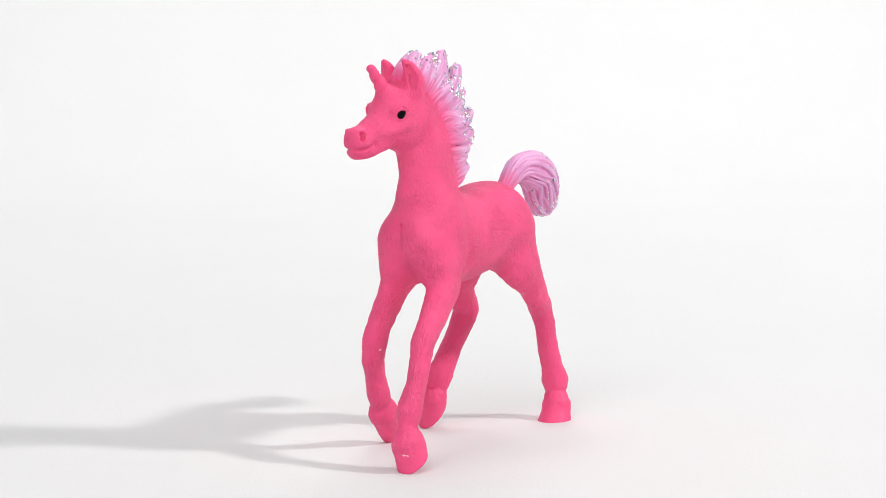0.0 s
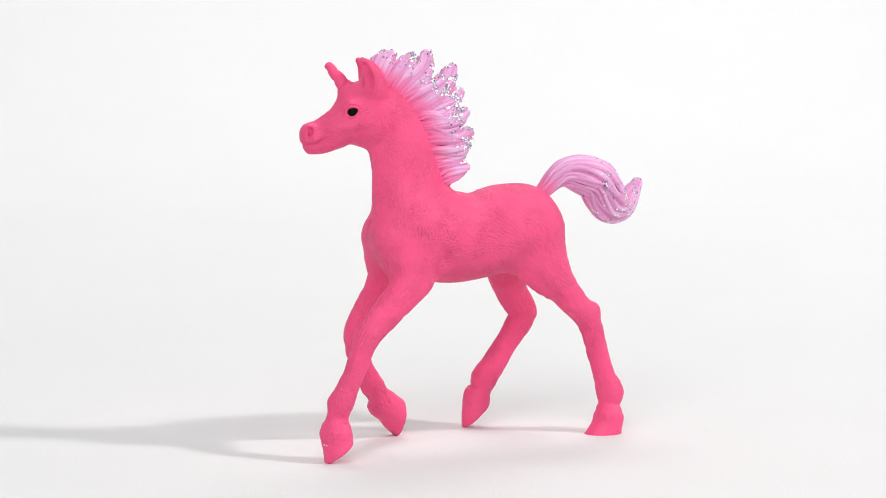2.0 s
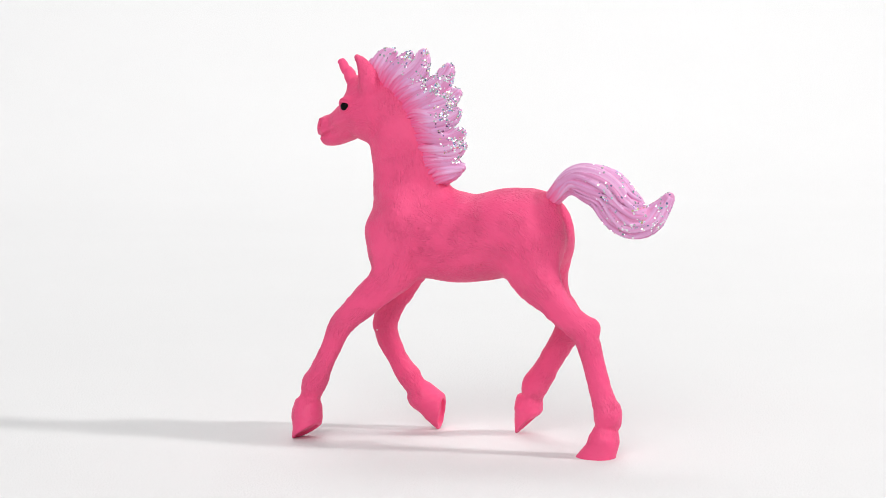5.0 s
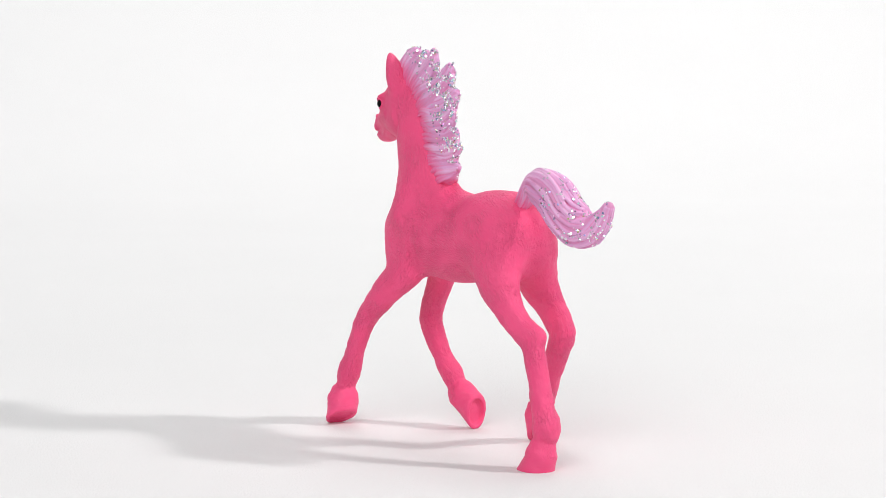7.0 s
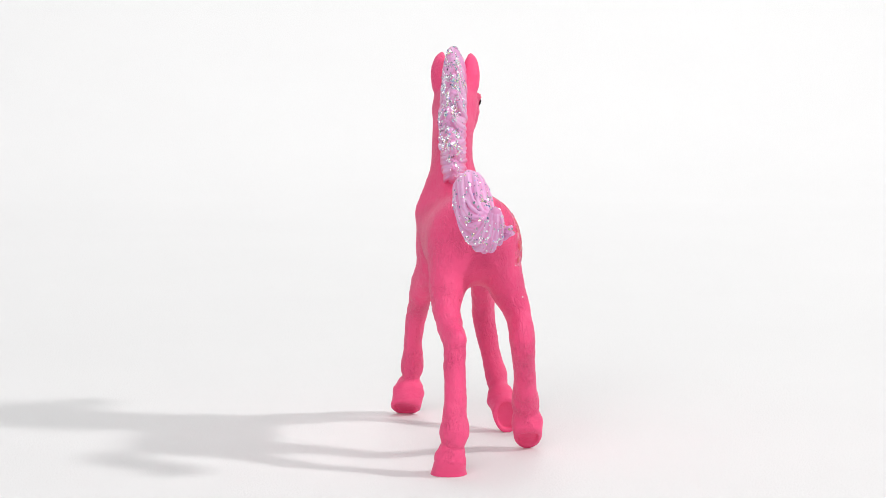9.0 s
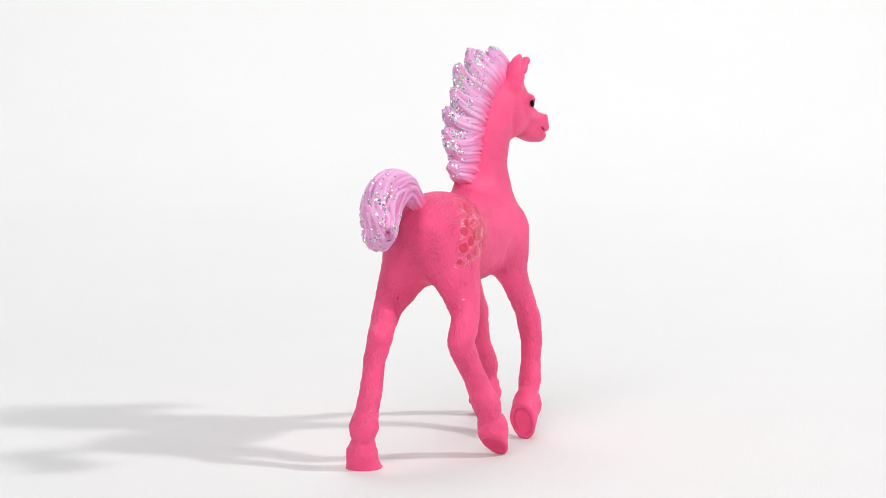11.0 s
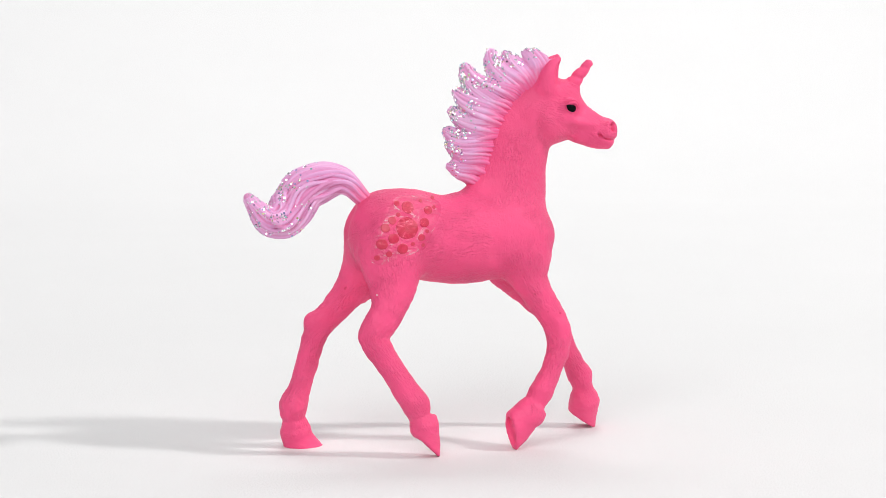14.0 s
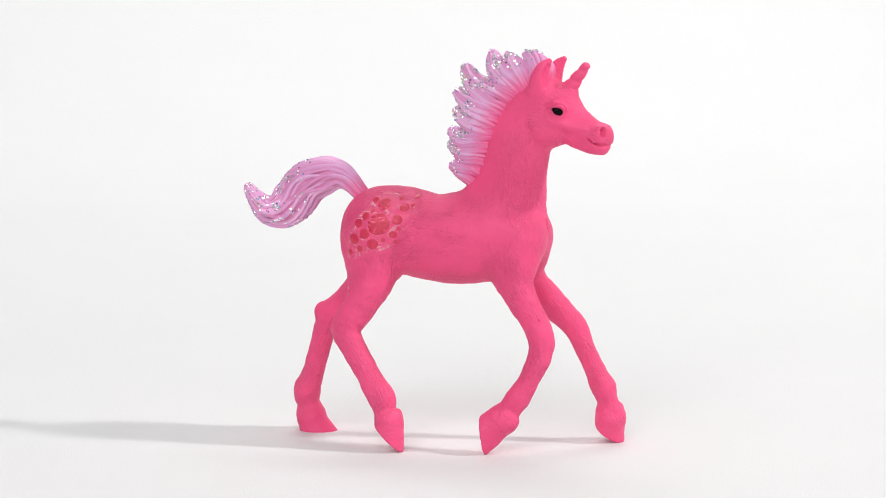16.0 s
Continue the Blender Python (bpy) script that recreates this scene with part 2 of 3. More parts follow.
limb([(-20.5, -0.6, 85.3, 2.4), (-16.2, -0.8, 83.0, 2.6), (-12.5, -1.0, 78.8, 2.7), (-10.5, -1.2, 73.3, 2.7), (-8.7, -1.1, 67.8, 2.6), (-5.6, -0.6, 61.6, 2.3)], 3.5, "neck")
limb([(-6.0, 0.2, 57.0, 4.0, 0.8), (-2.0, 0.8, 55.5, 4.2, 0.9)], 4.0, "body")
# breast muscles and shoulders
limb([(-13.5, -4.6, 59.5, 2.6), (-13.0, -6.2, 55.0, 3.6)], 3.5, "body")
limb([(-17.0, -4.2, 50.5, 5.2), (-15.8, -5.4, 45.5, 4.8)], 2.5, "body")
limb([(-17.2, 3.5, 50.5, 5.4), (-16.2, 4.4, 45.5, 4.9)], 2.5, "body")
limb([(-20.6, -0.4, 56.5, 0.2), (-23.6, -0.4, 50.0, 0.3), (-21.6, -0.4, 45.0, 0.2)], 0.8, cut=True)
# head
HEAD = [(-21.8, -0.5, 80.0, 6.1, 0.88), (-25.5, -0.5, 79.0, 5.3, 0.95), (-28.5, -0.3, 77.6, 4.7, 0.93), (-33.0, 0.7, 75.6, 3.7, 0.9),
      (-35.6, 1.1, 74.5, 3.35, 1.0)]
limb(HEAD, 2.5, "head")
limb([(-23.4, -0.5, 77.2, 5.0, 1.02)], 2.0, "head")
limb([(-26.6, -0.45, 82.0, 3.5, 1.2), (-22.3, -0.5, 84.6, 4.0, 1.05)], 2.5, "head")
limb([(-36.3, 1.1, 72.1, 1.55, 1.4), (-33.2, 0.5, 72.6, 1.8, 1.4), (-29.5, 0.1, 74.0, 1.9, 1.5)], 1.0, "head")
limb([(-36.7, 1.1, 75.9, 1.9, 1.4)], 1.2, "head")
for yy, xx in ((-4.5, -27.8), (4.3, -26.3)):
    o = 1 if yy > 0 else -1
    limb([(xx - 1.5, yy - 0.1 * o, 81.4, 0.7), (xx - 0.2, yy + 0.45 * o, 82.2, 0.95), (xx + 1.7, yy, 81.5, 0.8)], 1.0, "head")
    limb([(xx - 1.2, yy - 0.1 * o, 79.9, 0.6), (xx + 0.2, yy + 0.05 * o, 79.45, 0.7), (xx + 1.6, yy - 0.2 * o, 80.2, 0.7)], 1.0, "head")
for sg in (-1, 1):
    # nostril: a raised rim round an upright oval hollow
    limb([(-37.4, 1.1 + sg * 2.2, 77.1, 0.35), (-36.2, 1.1 + sg * 2.6, 77.0, 0.4), (-35.6, 1.1 + sg * 2.7, 75.8, 0.4), (-36.2, 1.1 + sg * 2.6, 74.6, 0.35)], 0.9, "head")
    limb([(-37.0, 1.1 + sg * 2.3, 76.5, 0.55), (-38.1, 1.1 + sg * 3.2, 76.7, 0.65)], 0.5, cut=True)
    limb([(-36.9, 1.1 + sg * 2.3, 75.4, 0.5), (-38.0, 1.1 + sg * 3.2, 75.4, 0.6)], 0.5, cut=True)
    # mouth: it rises towards its corner
    limb([(-38.9, 1.1, 72.9, 0.35), (-37.6, 1.1 + sg * 2.0, 72.9, 0.4), (-36.0, 0.95 + sg * 2.75, 73.3, 0.42), (-34.2, 0.7 + sg * 3.0, 74.2, 0.42), (-33.4, 0.6 + sg * 3.3, 74.6, 0.3)], 0.25, cut=True)
    limb([(-36.2, 0.95 + sg * 2.5, 74.5, 0.5), (-34.0, 0.6 + sg * 2.8, 75.5, 0.4), (-32.8, 0.6 + sg * 2.9, 74.5, 0.35)], 0.8, "head")
    # the edge of the cheek
    limb([(-18.6, -0.6 + sg * 6.2, 79.6, 0.4), (-19.0, -0.6 + sg * 5.6, 76.0, 0.5), (-21.4, -0.6 + sg * 5.2, 72.6, 0.5), (-24.6, -0.4 + sg * 4.2, 71.4, 0.3)], 1.6, cut=True)
    # bone under the eye
    limb([(-25.0, -0.5 + sg * 5.0, 78.3, 0.5), (-29.5, -0.2 + sg * 4.2, 77.0, 0.5), (-32.5, 0.5 + sg * 3.2, 76.6, 0.4)], 1.6, "head")
limb([(-26.4, -0.4, 84.0, 2.2), (-28.0, -0.2, 85.8, 1.9)], 2.0, "head")
# ears
limb([(-21.6, -3.8, 85.4, 2.7), (-22.4, -4.3, 88.4, 2.45), (-23.8, -4.4, 91.1, 1.6), (-25.3, -4.0, 92.7, 0.7)], 1.0, "ear_left")
limb([(-24.1, -5.6, 86.6, 0.8), (-24.6, -5.9, 88.7, 1.35), (-25.2, -5.2, 91.3, 0.85)], 0.3, cut=True)
limb([(-21.2, 2.7, 85.6, 2.6), (-21.6, 3.1, 88.3, 2.3), (-22.6, 3.3, 90.9, 1.55), (-23.9, 3.1, 92.4, 0.7)], 1.0, "ear_right")
limb([(-23.6, 4.3, 86.6, 0.8), (-23.9, 4.7, 88.7, 1.35), (-24.2, 4.2, 91.0, 0.85)], 0.3, cut=True)
# legs
def slim(nodes):
    return [(*n[:4], n[4] * 0.95) for n in nodes]


HIND_LEFT = [(18.8, -0.9, 48.0, 8.4, 0.72), (21.8, -2.2, 41.8, 6.2, 0.76), (26.1, -2.5, 36.6, 4.05, 0.86), (30.0, -1.7, 32.5, 3.4, 0.9),
    (33.3, -0.6, 29.3, 3.2, 0.9), (35.4, -0.6, 24.5, 2.75, 0.95), (37.1, -0.4, 18.4, 2.6, 1.0), (38.7, -0.5, 13.5, 2.8, 1.05),
    (40.0, -0.6, 9.9, 3.4, 1.03), (39.7, -0.9, 6.9, 2.7, 1.0), (39.3, -1.4, 4.4, 3.5, 1.05)]
limb(slim(HIND_LEFT), 2.5, "hind_left")
limb([(35.7, 0.2, 30.4, 1.6)], 2.0, "hind_left")
HIND_RIGHT = [(17.7, 9.6, 46.5, 8.0, 0.66), (17.8, 11.6, 40.5, 5.9, 0.70), (19.1, 13.8, 35.2, 4.3, 0.74), (21.4, 14.7, 31.2, 3.9, 0.8),
    (22.9, 15.0, 28.4, 3.7, 0.85), (20.8, 15.4, 24.0, 3.15, 0.9), (18.1, 15.7, 19.9, 2.95, 0.9), (15.3, 15.9, 15.5, 3.1, 0.95),
    (13.2, 16.1, 12.4, 3.45, 1.0), (12.2, 16.3, 9.5, 2.5, 1.1), (11.2, 16.6, 7.2, 3.2, 1.1)]
limb(slim(HIND_RIGHT), 2.5, "hind_right")
FRONT_LEFT = [(-12.5, -4.5, 47.0, 7.3, 0.66), (-13.3, -6.2, 41.6, 5.3, 0.68), (-16.2, -7.7, 38.2, 4.3, 0.8), (-19.2, -8.6, 35.5, 3.9, 0.84),
    (-23.0, -9.5, 31.6, 3.4, 0.85), (-26.5, -10.2, 28.0, 3.0, 0.9), (-28.3, -11.0, 23.8, 2.6, 0.95), (-30.1, -11.4, 19.7, 2.4, 1.0),
    (-31.7, -11.5, 16.3, 2.7, 1.0), (-33.3, -11.7, 13.3, 3.1, 1.0), (-34.5, -12.0, 9.6, 2.4, 1.0), (-35.1, -12.6, 6.6, 3.5, 1.1)]
limb(slim(FRONT_LEFT), 2.5, "front_left")
FRONT_RIGHT = [(-14.2, 3.8, 47.0, 7.0, 0.66), (-16.2, 5.6, 40.5, 4.6, 0.78), (-18.8, 6.0, 35.7, 3.7, 0.82), (-21.8, 6.3, 31.0, 3.3, 0.9),
    (-23.5, 6.5, 26.6, 3.1, 0.95), (-23.2, 7.2, 23.0, 2.8, 1.0), (-21.9, 7.9, 19.7, 2.6, 1.0), (-20.2, 8.8, 16.0, 2.6, 1.0),
    (-18.3, 9.6, 12.9, 2.9, 1.0), (-16.8, 10.1, 10.2, 2.5, 1.0), (-15.6, 10.7, 7.9, 3.3, 1.05)]
limb(slim(FRONT_RIGHT), 2.5, "front_right")
# the cleft under the tail, the folds at flank and elbow
limb([(26.6, 3.7, 57.0, 0.7), (29.0, 4.2, 50.0, 1.2), (27.0, 4.6, 42.0, 1.4)], 2.5, cut=True)
limb([(25.0, 5.0, 39.2, 1.0), (20.5, 5.4, 38.6, 0.7)], 2.5, cut=True)
limb([(8.5, -8.4, 41.5, 0.6), (10.5, -9.4, 45.0, 0.6), (11.0, -9.6, 50.0, 0.3)], 2.5, cut=True)
limb([(9.0, 12.6, 41.0, 0.6), (10.0, 13.6, 45.0, 0.6), (9.6, 13.6, 50.0, 0.3)], 2.5, cut=True)
limb([(-9.0, 10.0, 42.0, 0.6), (-7.6, 10.6, 46.0, 0.6), (-8.6, 11.0, 48.5, 0.1)], 2.5, cut=True)
limb([(-7.6, -8.6, 42.0, 0.6), (-6.4, -9.2, 46.0, 0.6), (-7.2, -9.9, 48.5, 0.1)], 2.5, cut=True)
# hooves
hoof((37.3, -2.0, -0.5), (0, 0, 1), (-1, -0.15, 0), 4.9, 4.3, 4.4, 0.42, 0.30, "hoof_hl")
hoof((-34.4, -13.5, 1.75), (-0.56, 0.08, 0.83), (-0.82, -0.26, -0.52), 4.2, 3.9, 5.0, 0.55, 0.10, "hoof_fl", 0.6)
hoof((10.9, 16.8, 2.8), (-0.707, -0.05, 0.707), (-0.707, 0.05, -0.707), 4.6, 3.4, 4.2, 0.85, 0.06, "hoof_hr", 0.9)
hoof((-10.6, 12.1, 4.2), (-0.97, -0.18, 0.15), (-0.18, 0.1, -0.98), 4.8, 3.3, 5.6, 0.55, 0.08, "hoof_fr", 0.9)


def fringe(centre, down, toe, size, lab, seed):
    """Short tufts of hair that hang over the top of a hoof, longer at the heel."""
    r = random.Random(seed)
    n = -Vector(down).normalized()
    u = Vector(toe)
    u = (u - n * u.dot(n)).normalized()
    v = n.cross(u)
    for i in range(16):
        a = 2 * math.pi * (i + r.uniform(-0.3, 0.3)) / 16
        out = u * math.cos(a) + v * math.sin(a)
        drop = 0.5 + 0.7 * (math.cos(a) < -0.3) + r.uniform(-0.3, 0.3)
        c = Vector(centre)
        pts = [c + out * size * 0.66 + n * 2.6, c + out * size * 0.84 + n * 0.8, c + out * size * 0.93 - n * drop]
        limb([(*p, q) for p, q in zip(pts, (0.4, 0.5, 0.3))], 0.5, lab, 2)


fringe((-35.1, -12.7, 6.4), (0.1, -0.2, -1), (-1, -0.26, 0), 3.2, "front_left", 2)
fringe((11.0, 16.5, 7.2), (0.1, 0.1, -1), (-1, 0.05, 0), 3.1, "hind_right", 3)
fringe((-15.6, 10.8, 7.7), (0.75, 0.2, -0.65), (-0.5, 0.1, -0.8), 3.1, "front_right", 4)


def surface_net(f):
    """Quads round the zero level of a field, one vertex in each crossed cell."""
    inside = f < 0
    n = np.array(f.shape) - 1
    total = np.zeros((*n, 3), np.float32)
    count = np.zeros(n, np.float32)
    for axis in range(3):
        lo = [slice(None)] * 3
        hi = [slice(None)] * 3
        lo[axis], hi[axis] = slice(None, -1), slice(1, None)
        fa, fb = f[tuple(lo)], f[tuple(hi)]
        cross = (fa < 0) != (fb < 0)
        t = np.where(cross, fa / np.where(cross, fa - fb, 1), 0).astype(np.float32)
        others = [i for i in range(3) if i != axis]
        for p in (0, 1):
            for q in (0, 1):
                s = [slice(None)] * 3
                s[others[0]] = slice(p, p + n[others[0]])
                s[others[1]] = slice(q, q + n[others[1]])
                c = cross[tuple(s)]
                total[..., axis] += np.where(c, t[tuple(s)], 0)
                total[..., others[0]] += c * p
                total[..., others[1]] += c * q
                count += c
    used = count > 0
    index = np.full(n, -1, np.int64)
    index[used] = np.arange(used.sum())
    where = np.argwhere(used)
    verts = where + total[used] / count[used][:, None]
    quads = []
    for axis in range(3):
        u, v = [(1, 2), (2, 0), (0, 1)][axis]
        lo = [slice(None)] * 3
        hi = [slice(None)] * 3
        lo[axis], hi[axis] = slice(None, -1), slice(1, None)
        a, b = inside[tuple(lo)], inside[tuple(hi)]
        for flip, mask in ((False, a & ~b), (True, ~a & b)):
            c = np.argwhere(mask)
            c = c[(c[:, u] > 0) & (c[:, v] > 0) & (c[:, u] < n[u]) & (c[:, v] < n[v])]
            du, dv = np.eye(3, dtype=int)[u], np.eye(3, dtype=int)[v]
            ring = [c - du - dv, c - dv, c, c - du]
            if flip:
                ring.reverse()
            quads.append(np.stack([index[tuple(r.T)] for r in ring], 1))
    return verts, np.concatenate(quads), where


def cast(sculpt, rounds):
    """The surface of a sculpt, its cells evened out a little: vertices in millimetres, faces, vertex normals and labels of faces and vertices."""
    v, q, cells = surface_net(sculpt.field)
    v = sculpt.low + sculpt.cell * v
    for _ in range(rounds):
        acc, cnt = np.zeros_like(v), np.zeros(len(v))
        for i in range(4):
            a, b = q[:, i], q[:, (i + 1) % 4]
            np.add.at(acc, a, v[b]), np.add.at(acc, b, v[a])
            np.add.at(cnt, a, 1), np.add.at(cnt, b, 1)
        v = v * 0.55 + 0.45 * acc / np.maximum(cnt, 1)[:, None]
    v[:, 2] = np.maximum(v[:, 2], 0.0)
    nv = vertex_normals(v, q)
    lv = sculpt.label[tuple(cells.T)]
    return v, q, nv, lv[q[:, 0]], lv


def lattice_noise(p, seed):
    """Smooth noise from -1 to 1 at points p, with cells of one unit."""
    table = np.random.RandomState(seed).rand(32, 32, 32).astype(np.float32)
    i = np.floor(p).astype(int)
    f = p - i
    f = f * f * (3 - 2 * f)
    out = np.zeros(len(p))
    for dx in (0, 1):
        for dy in (0, 1):
            for dz in (0, 1):
                w = (f[:, 0] if dx else 1 - f[:, 0]) * (f[:, 1] if dy else 1 - f[:, 1]) * (f[:, 2] if dz else 1 - f[:, 2])
                out += w * table[(i[:, 0] + dx) & 31, (i[:, 1] + dy) & 31, (i[:, 2] + dz) & 31]
    return out * 2 - 1


def vertex_normals(v, q):
    fn = np.cross(v[q[:, 2]] - v[q[:, 0]], v[q[:, 3]] - v[q[:, 1]])
    nv = np.zeros_like(v)
    for i in range(4):
        np.add.at(nv, q[:, i], fn)
    return nv / (np.linalg.norm(nv, axis=1)[:, None] + 1e-9)


def combed(v, nodes):
    """Points in the straightened space of a limb: the way along it, then in depth and across."""
    rows = spline([n[:3] for n in nodes], 6)
    step = np.r_[0, np.cumsum(np.linalg.norm(np.diff(rows, axis=0), axis=1))]
    best = np.full(len(v), 1e9)
    out = np.zeros((len(v), 3))
    for i, (a, b) in enumerate(zip(rows, rows[1:])):
        e = b - a
        length = np.linalg.norm(e)
        t = e / length
        side = np.array((0, 1.0, 0)) - t * t[1]
        side /= np.linalg.norm(side)
        up = np.cross(t, side)
        w = v - a
        s = w @ t
        if 0 < i:
            s = np.maximum(s, 0)
        if i < len(rows) - 2:
            s = np.minimum(s, length)
        far = np.sum((w - s[:, None] * t) ** 2, axis=1)
        m = far < best
        best[m] = far[m]
        out[m] = np.column_stack([step[i] + s, w @ up, w @ side])[m]
    return out


BACK = [(-40.0, 0.0, 58.0), (-14.0, 0.0, 54.0), (4.0, 0.0, 50.0), (18.0, 0.0, 43.0), (30.0, 0.0, 28.0)]
DOWN = [(-13.0, 0.0, 80.0), (-15.0, 0.0, 60.0), (-15.0, 0.0, 45.0), (-13.0, 0.0, 20.0)]
LINES = {"body": BACK, "neck": NECK[::-1], "head": HEAD[::-1], "ear_left": DOWN, "ear_right": DOWN, "front_left": FRONT_LEFT, "front_right": FRONT_RIGHT,
         "hind_left": HIND_LEFT, "hind_right": HIND_RIGHT, "hoof_fl": DOWN, "hoof_fr": DOWN, "hoof_hl": DOWN, "hoof_hr": DOWN}
# tufts per millimetre along and across, their depth, and the depth of the lumps under them
RELIEF = {"body": (0.38, 1.25, 0.045, 0.05), "neck": (0.4, 1.2, 0.03, 0.05), "head": (0.5, 1.2, 0.02, 0.05), "ear": (1, 1, 0.02, 0.0),
          "hoof": (1.0, 0.4, 0.05, 0.04), "leg": (0.35, 1.2, 0.055, 0.16)}


def share_down(v):
    """How far the hair of the trunk hangs down over the shoulder instead of lying back."""
    return np.clip((-5.0 - v[:, 0]) / 7.0 + 0.3 * lattice_noise(v * 0.2, 51), 0, 1)


def hair_relief(v, q, nv, lv):
    """Moulded tufts of hair and small lumps, pressed into the surface."""
    warp = np.column_stack([lattice_noise(v * 0.3 + 7 * i, 20 + i) for i in range(3)]) * 0.8
    lumps = lattice_noise(v * 0.42, 31) + 0.5 * lattice_noise(v * 0.9, 32)
    push = np.zeros(len(v))
    for i, name in enumerate(LABELS):
        m = lv == i
        key = name if name in RELIEF else ("hoof" if name.startswith("hoof") else "ear" if name.startswith("ear") else "leg")
        along, across, depth, lump = RELIEF[key]
        freq = np.array((along, across, across))

        def tuft(line):
            p = (combed(v[m], line) + warp[m]) * freq
            return lattice_noise(p, 41) + 0.6 * lattice_noise(p * 1.7 + 3.3, 42)

        height = tuft(LINES[name])
        if name == "body":
            w = share_down(v[m])
            height = height * (1 - w) + tuft(DOWN) * w
        calm = np.clip(0.6 + 0.9 * lattice_noise(v[m] * 0.22, 43), 0.2, 1.0)
        push[m] = depth * height * calm + lump * lumps[m]
    v = v + nv * push[:, None]
    v[:, 2] = np.maximum(v[:, 2], 0.0)
    return v, vertex_normals(v, q)


def hollows(v, q, nv, scale, rounds=1):
    """From 0 on ridges to 1 in furrows, for each vertex."""
    value = None
    for k in range(rounds + 1):
        src = v if value is None else value[:, None]
        acc, cnt = np.zeros_like(src), np.zeros(len(v))
        for i in range(4):
            a, b = q[:, i], q[:, (i + 1) % 4]
            np.add.at(acc, a, src[b]), np.add.at(acc, b, src[a])
            np.add.at(cnt, a, 1), np.add.at(cnt, b, 1)
        mean = acc / np.maximum(cnt, 1)[:, None]
        value = np.sum((mean - v) * nv, axis=1) if value is None else 0.5 * value + 0.5 * mean[:, 0]
    return np.clip(0.35 + value / scale, 0, 1)


verts, quads, normals, face_label, vert_label = cast(figure, 2)
verts, normals = hair_relief(verts, quads, normals, vert_label)
toy = tagged(new("toy_unicorn"), "pink plastic toy unicorn foal with lilac glitter mane on white sheet", "toy figurine")


def part(name, me, material, parent, tag=""):
    me.materials.append(material)
    ob = new(name, me)
    ob.parent = parent
    return tagged(ob, tag) if tag else ob


def pieces(name, v, q, nv, keep, material, parent, tag="", **values):
    """Some faces of a cast as a mesh that keeps the normals of the whole; values: numbers for each vertex, for the paint."""
    used, inv = np.unique(q[keep], return_inverse=True)
    me = bpy.data.meshes.new(name)
    me.from_pydata((v[used] * MM).tolist(), [], inv.reshape(-1, 4).tolist())
    me.polygons.foreach_set("use_smooth", np.ones(len(me.polygons), bool))
    for key, value in values.items():
        if value.ndim == 2:
            me.attributes.new(key, "FLOAT_VECTOR", "POINT").data.foreach_set("vector", value[used].astype(np.float32).ravel())
        else:
            me.attributes.new(key, "FLOAT", "POINT").data.foreach_set("value", value[used].astype(np.float32))
    me.normals_split_custom_set_from_vertices(nv[used].tolist())
    return part(name, me, material, parent, tag)


def cut_out(name, labels, material, parent, tag=""):
    keep = np.isin(face_label, [LABELS.index(n) for n in labels])
    near = np.unique(quads[keep])
    values = {"comb": np.zeros_like(verts)}
    values["comb"][near] = combed(verts[near], LINES[labels[0]])
    if labels[0] == "body":
        values["comb_down"], values["share"] = np.zeros_like(verts), np.zeros(len(verts))
        values["comb_down"][near], values["share"][near] = combed(verts[near], DOWN), share_down(verts[near])
    return pieces(name, verts, quads, normals, keep, material, parent, tag, **values)


body = cut_out("body", ["body"], mat_coat, toy, "pink torso with fine moulded hair")
neck = cut_out("neck", ["neck"], mat_coat_neck, toy)
skull = cut_out("head", ["head"], mat_coat_head, toy)
cut_out("ear", ["ear_left"], mat_coat_head, skull)
cut_out("ear", ["ear_right"], mat_coat_head, skull)
for leg, foot, kind in (("front_left", "hoof_fl", "front_leg"), ("front_right", "hoof_fr", "front_leg"),
                        ("hind_left", "hoof_hl", "hind_leg"), ("hind_right", "hoof_hr", "hind_leg")):
    ob = cut_out(kind, [leg], mat_coat_leg, toy)
    cut_out("hoof", [foot], mat_hoof, ob)


def finish(bm, name):
    me = bpy.data.meshes.new(name)
    bm.to_mesh(me)
    bm.free()
    for p in me.polygons:
        p.use_smooth = True
    return me


# eyes: black, glossy, bulging a little, drawn out to a corner at the back
def almond(a):
    """The outline of an eye at the angle a, from its front: 1 on an oval, more at the back corner."""
    return 1.0 + 0.28 * max(0.0, -math.cos(a)) ** 5


def eye_frame(out):
    """Axes of an eye: forwards, up and out."""
    z = Vector(out).normalized()
    x = Vector((-1, 0, -0.35))
    x = (x - z * x.dot(z)).normalized()
    return Matrix((x, z.cross(x) if z.cross(x).z > 0 else -z.cross(x), z)).transposed()


def eye(centre, out, wide, tall):
    m = eye_frame(out)
    bm = bmesh.new()
    prev = None
    for k in range(9):
        b = math.pi / 2 * k / 8
        ring = [bm.verts.new((Vector(centre) + m @ Vector((wide * almond(a) * math.cos(a) * math.cos(b), tall * math.sin(a) * math.cos(b), 0.95 * math.sin(b) - 0.1))) * MM)
                for a in (2 * math.pi * j / 28 for j in range(28))] if k < 8 else [bm.verts.new((Vector(centre) + m @ Vector((0, 0, 0.85))) * MM)]
        if prev:
            for j in range(28):
                i = (j + 1) % 28
                bm.faces.new((prev[j], prev[i], ring[i], ring[j]) if k < 8 else (prev[j], prev[i], ring[0]))
        prev = ring
    bmesh.ops.recalc_face_normals(bm, faces=bm.faces)
    return part("eye", finish(bm, "eye"), mat_eye, skull, "glossy black eye")


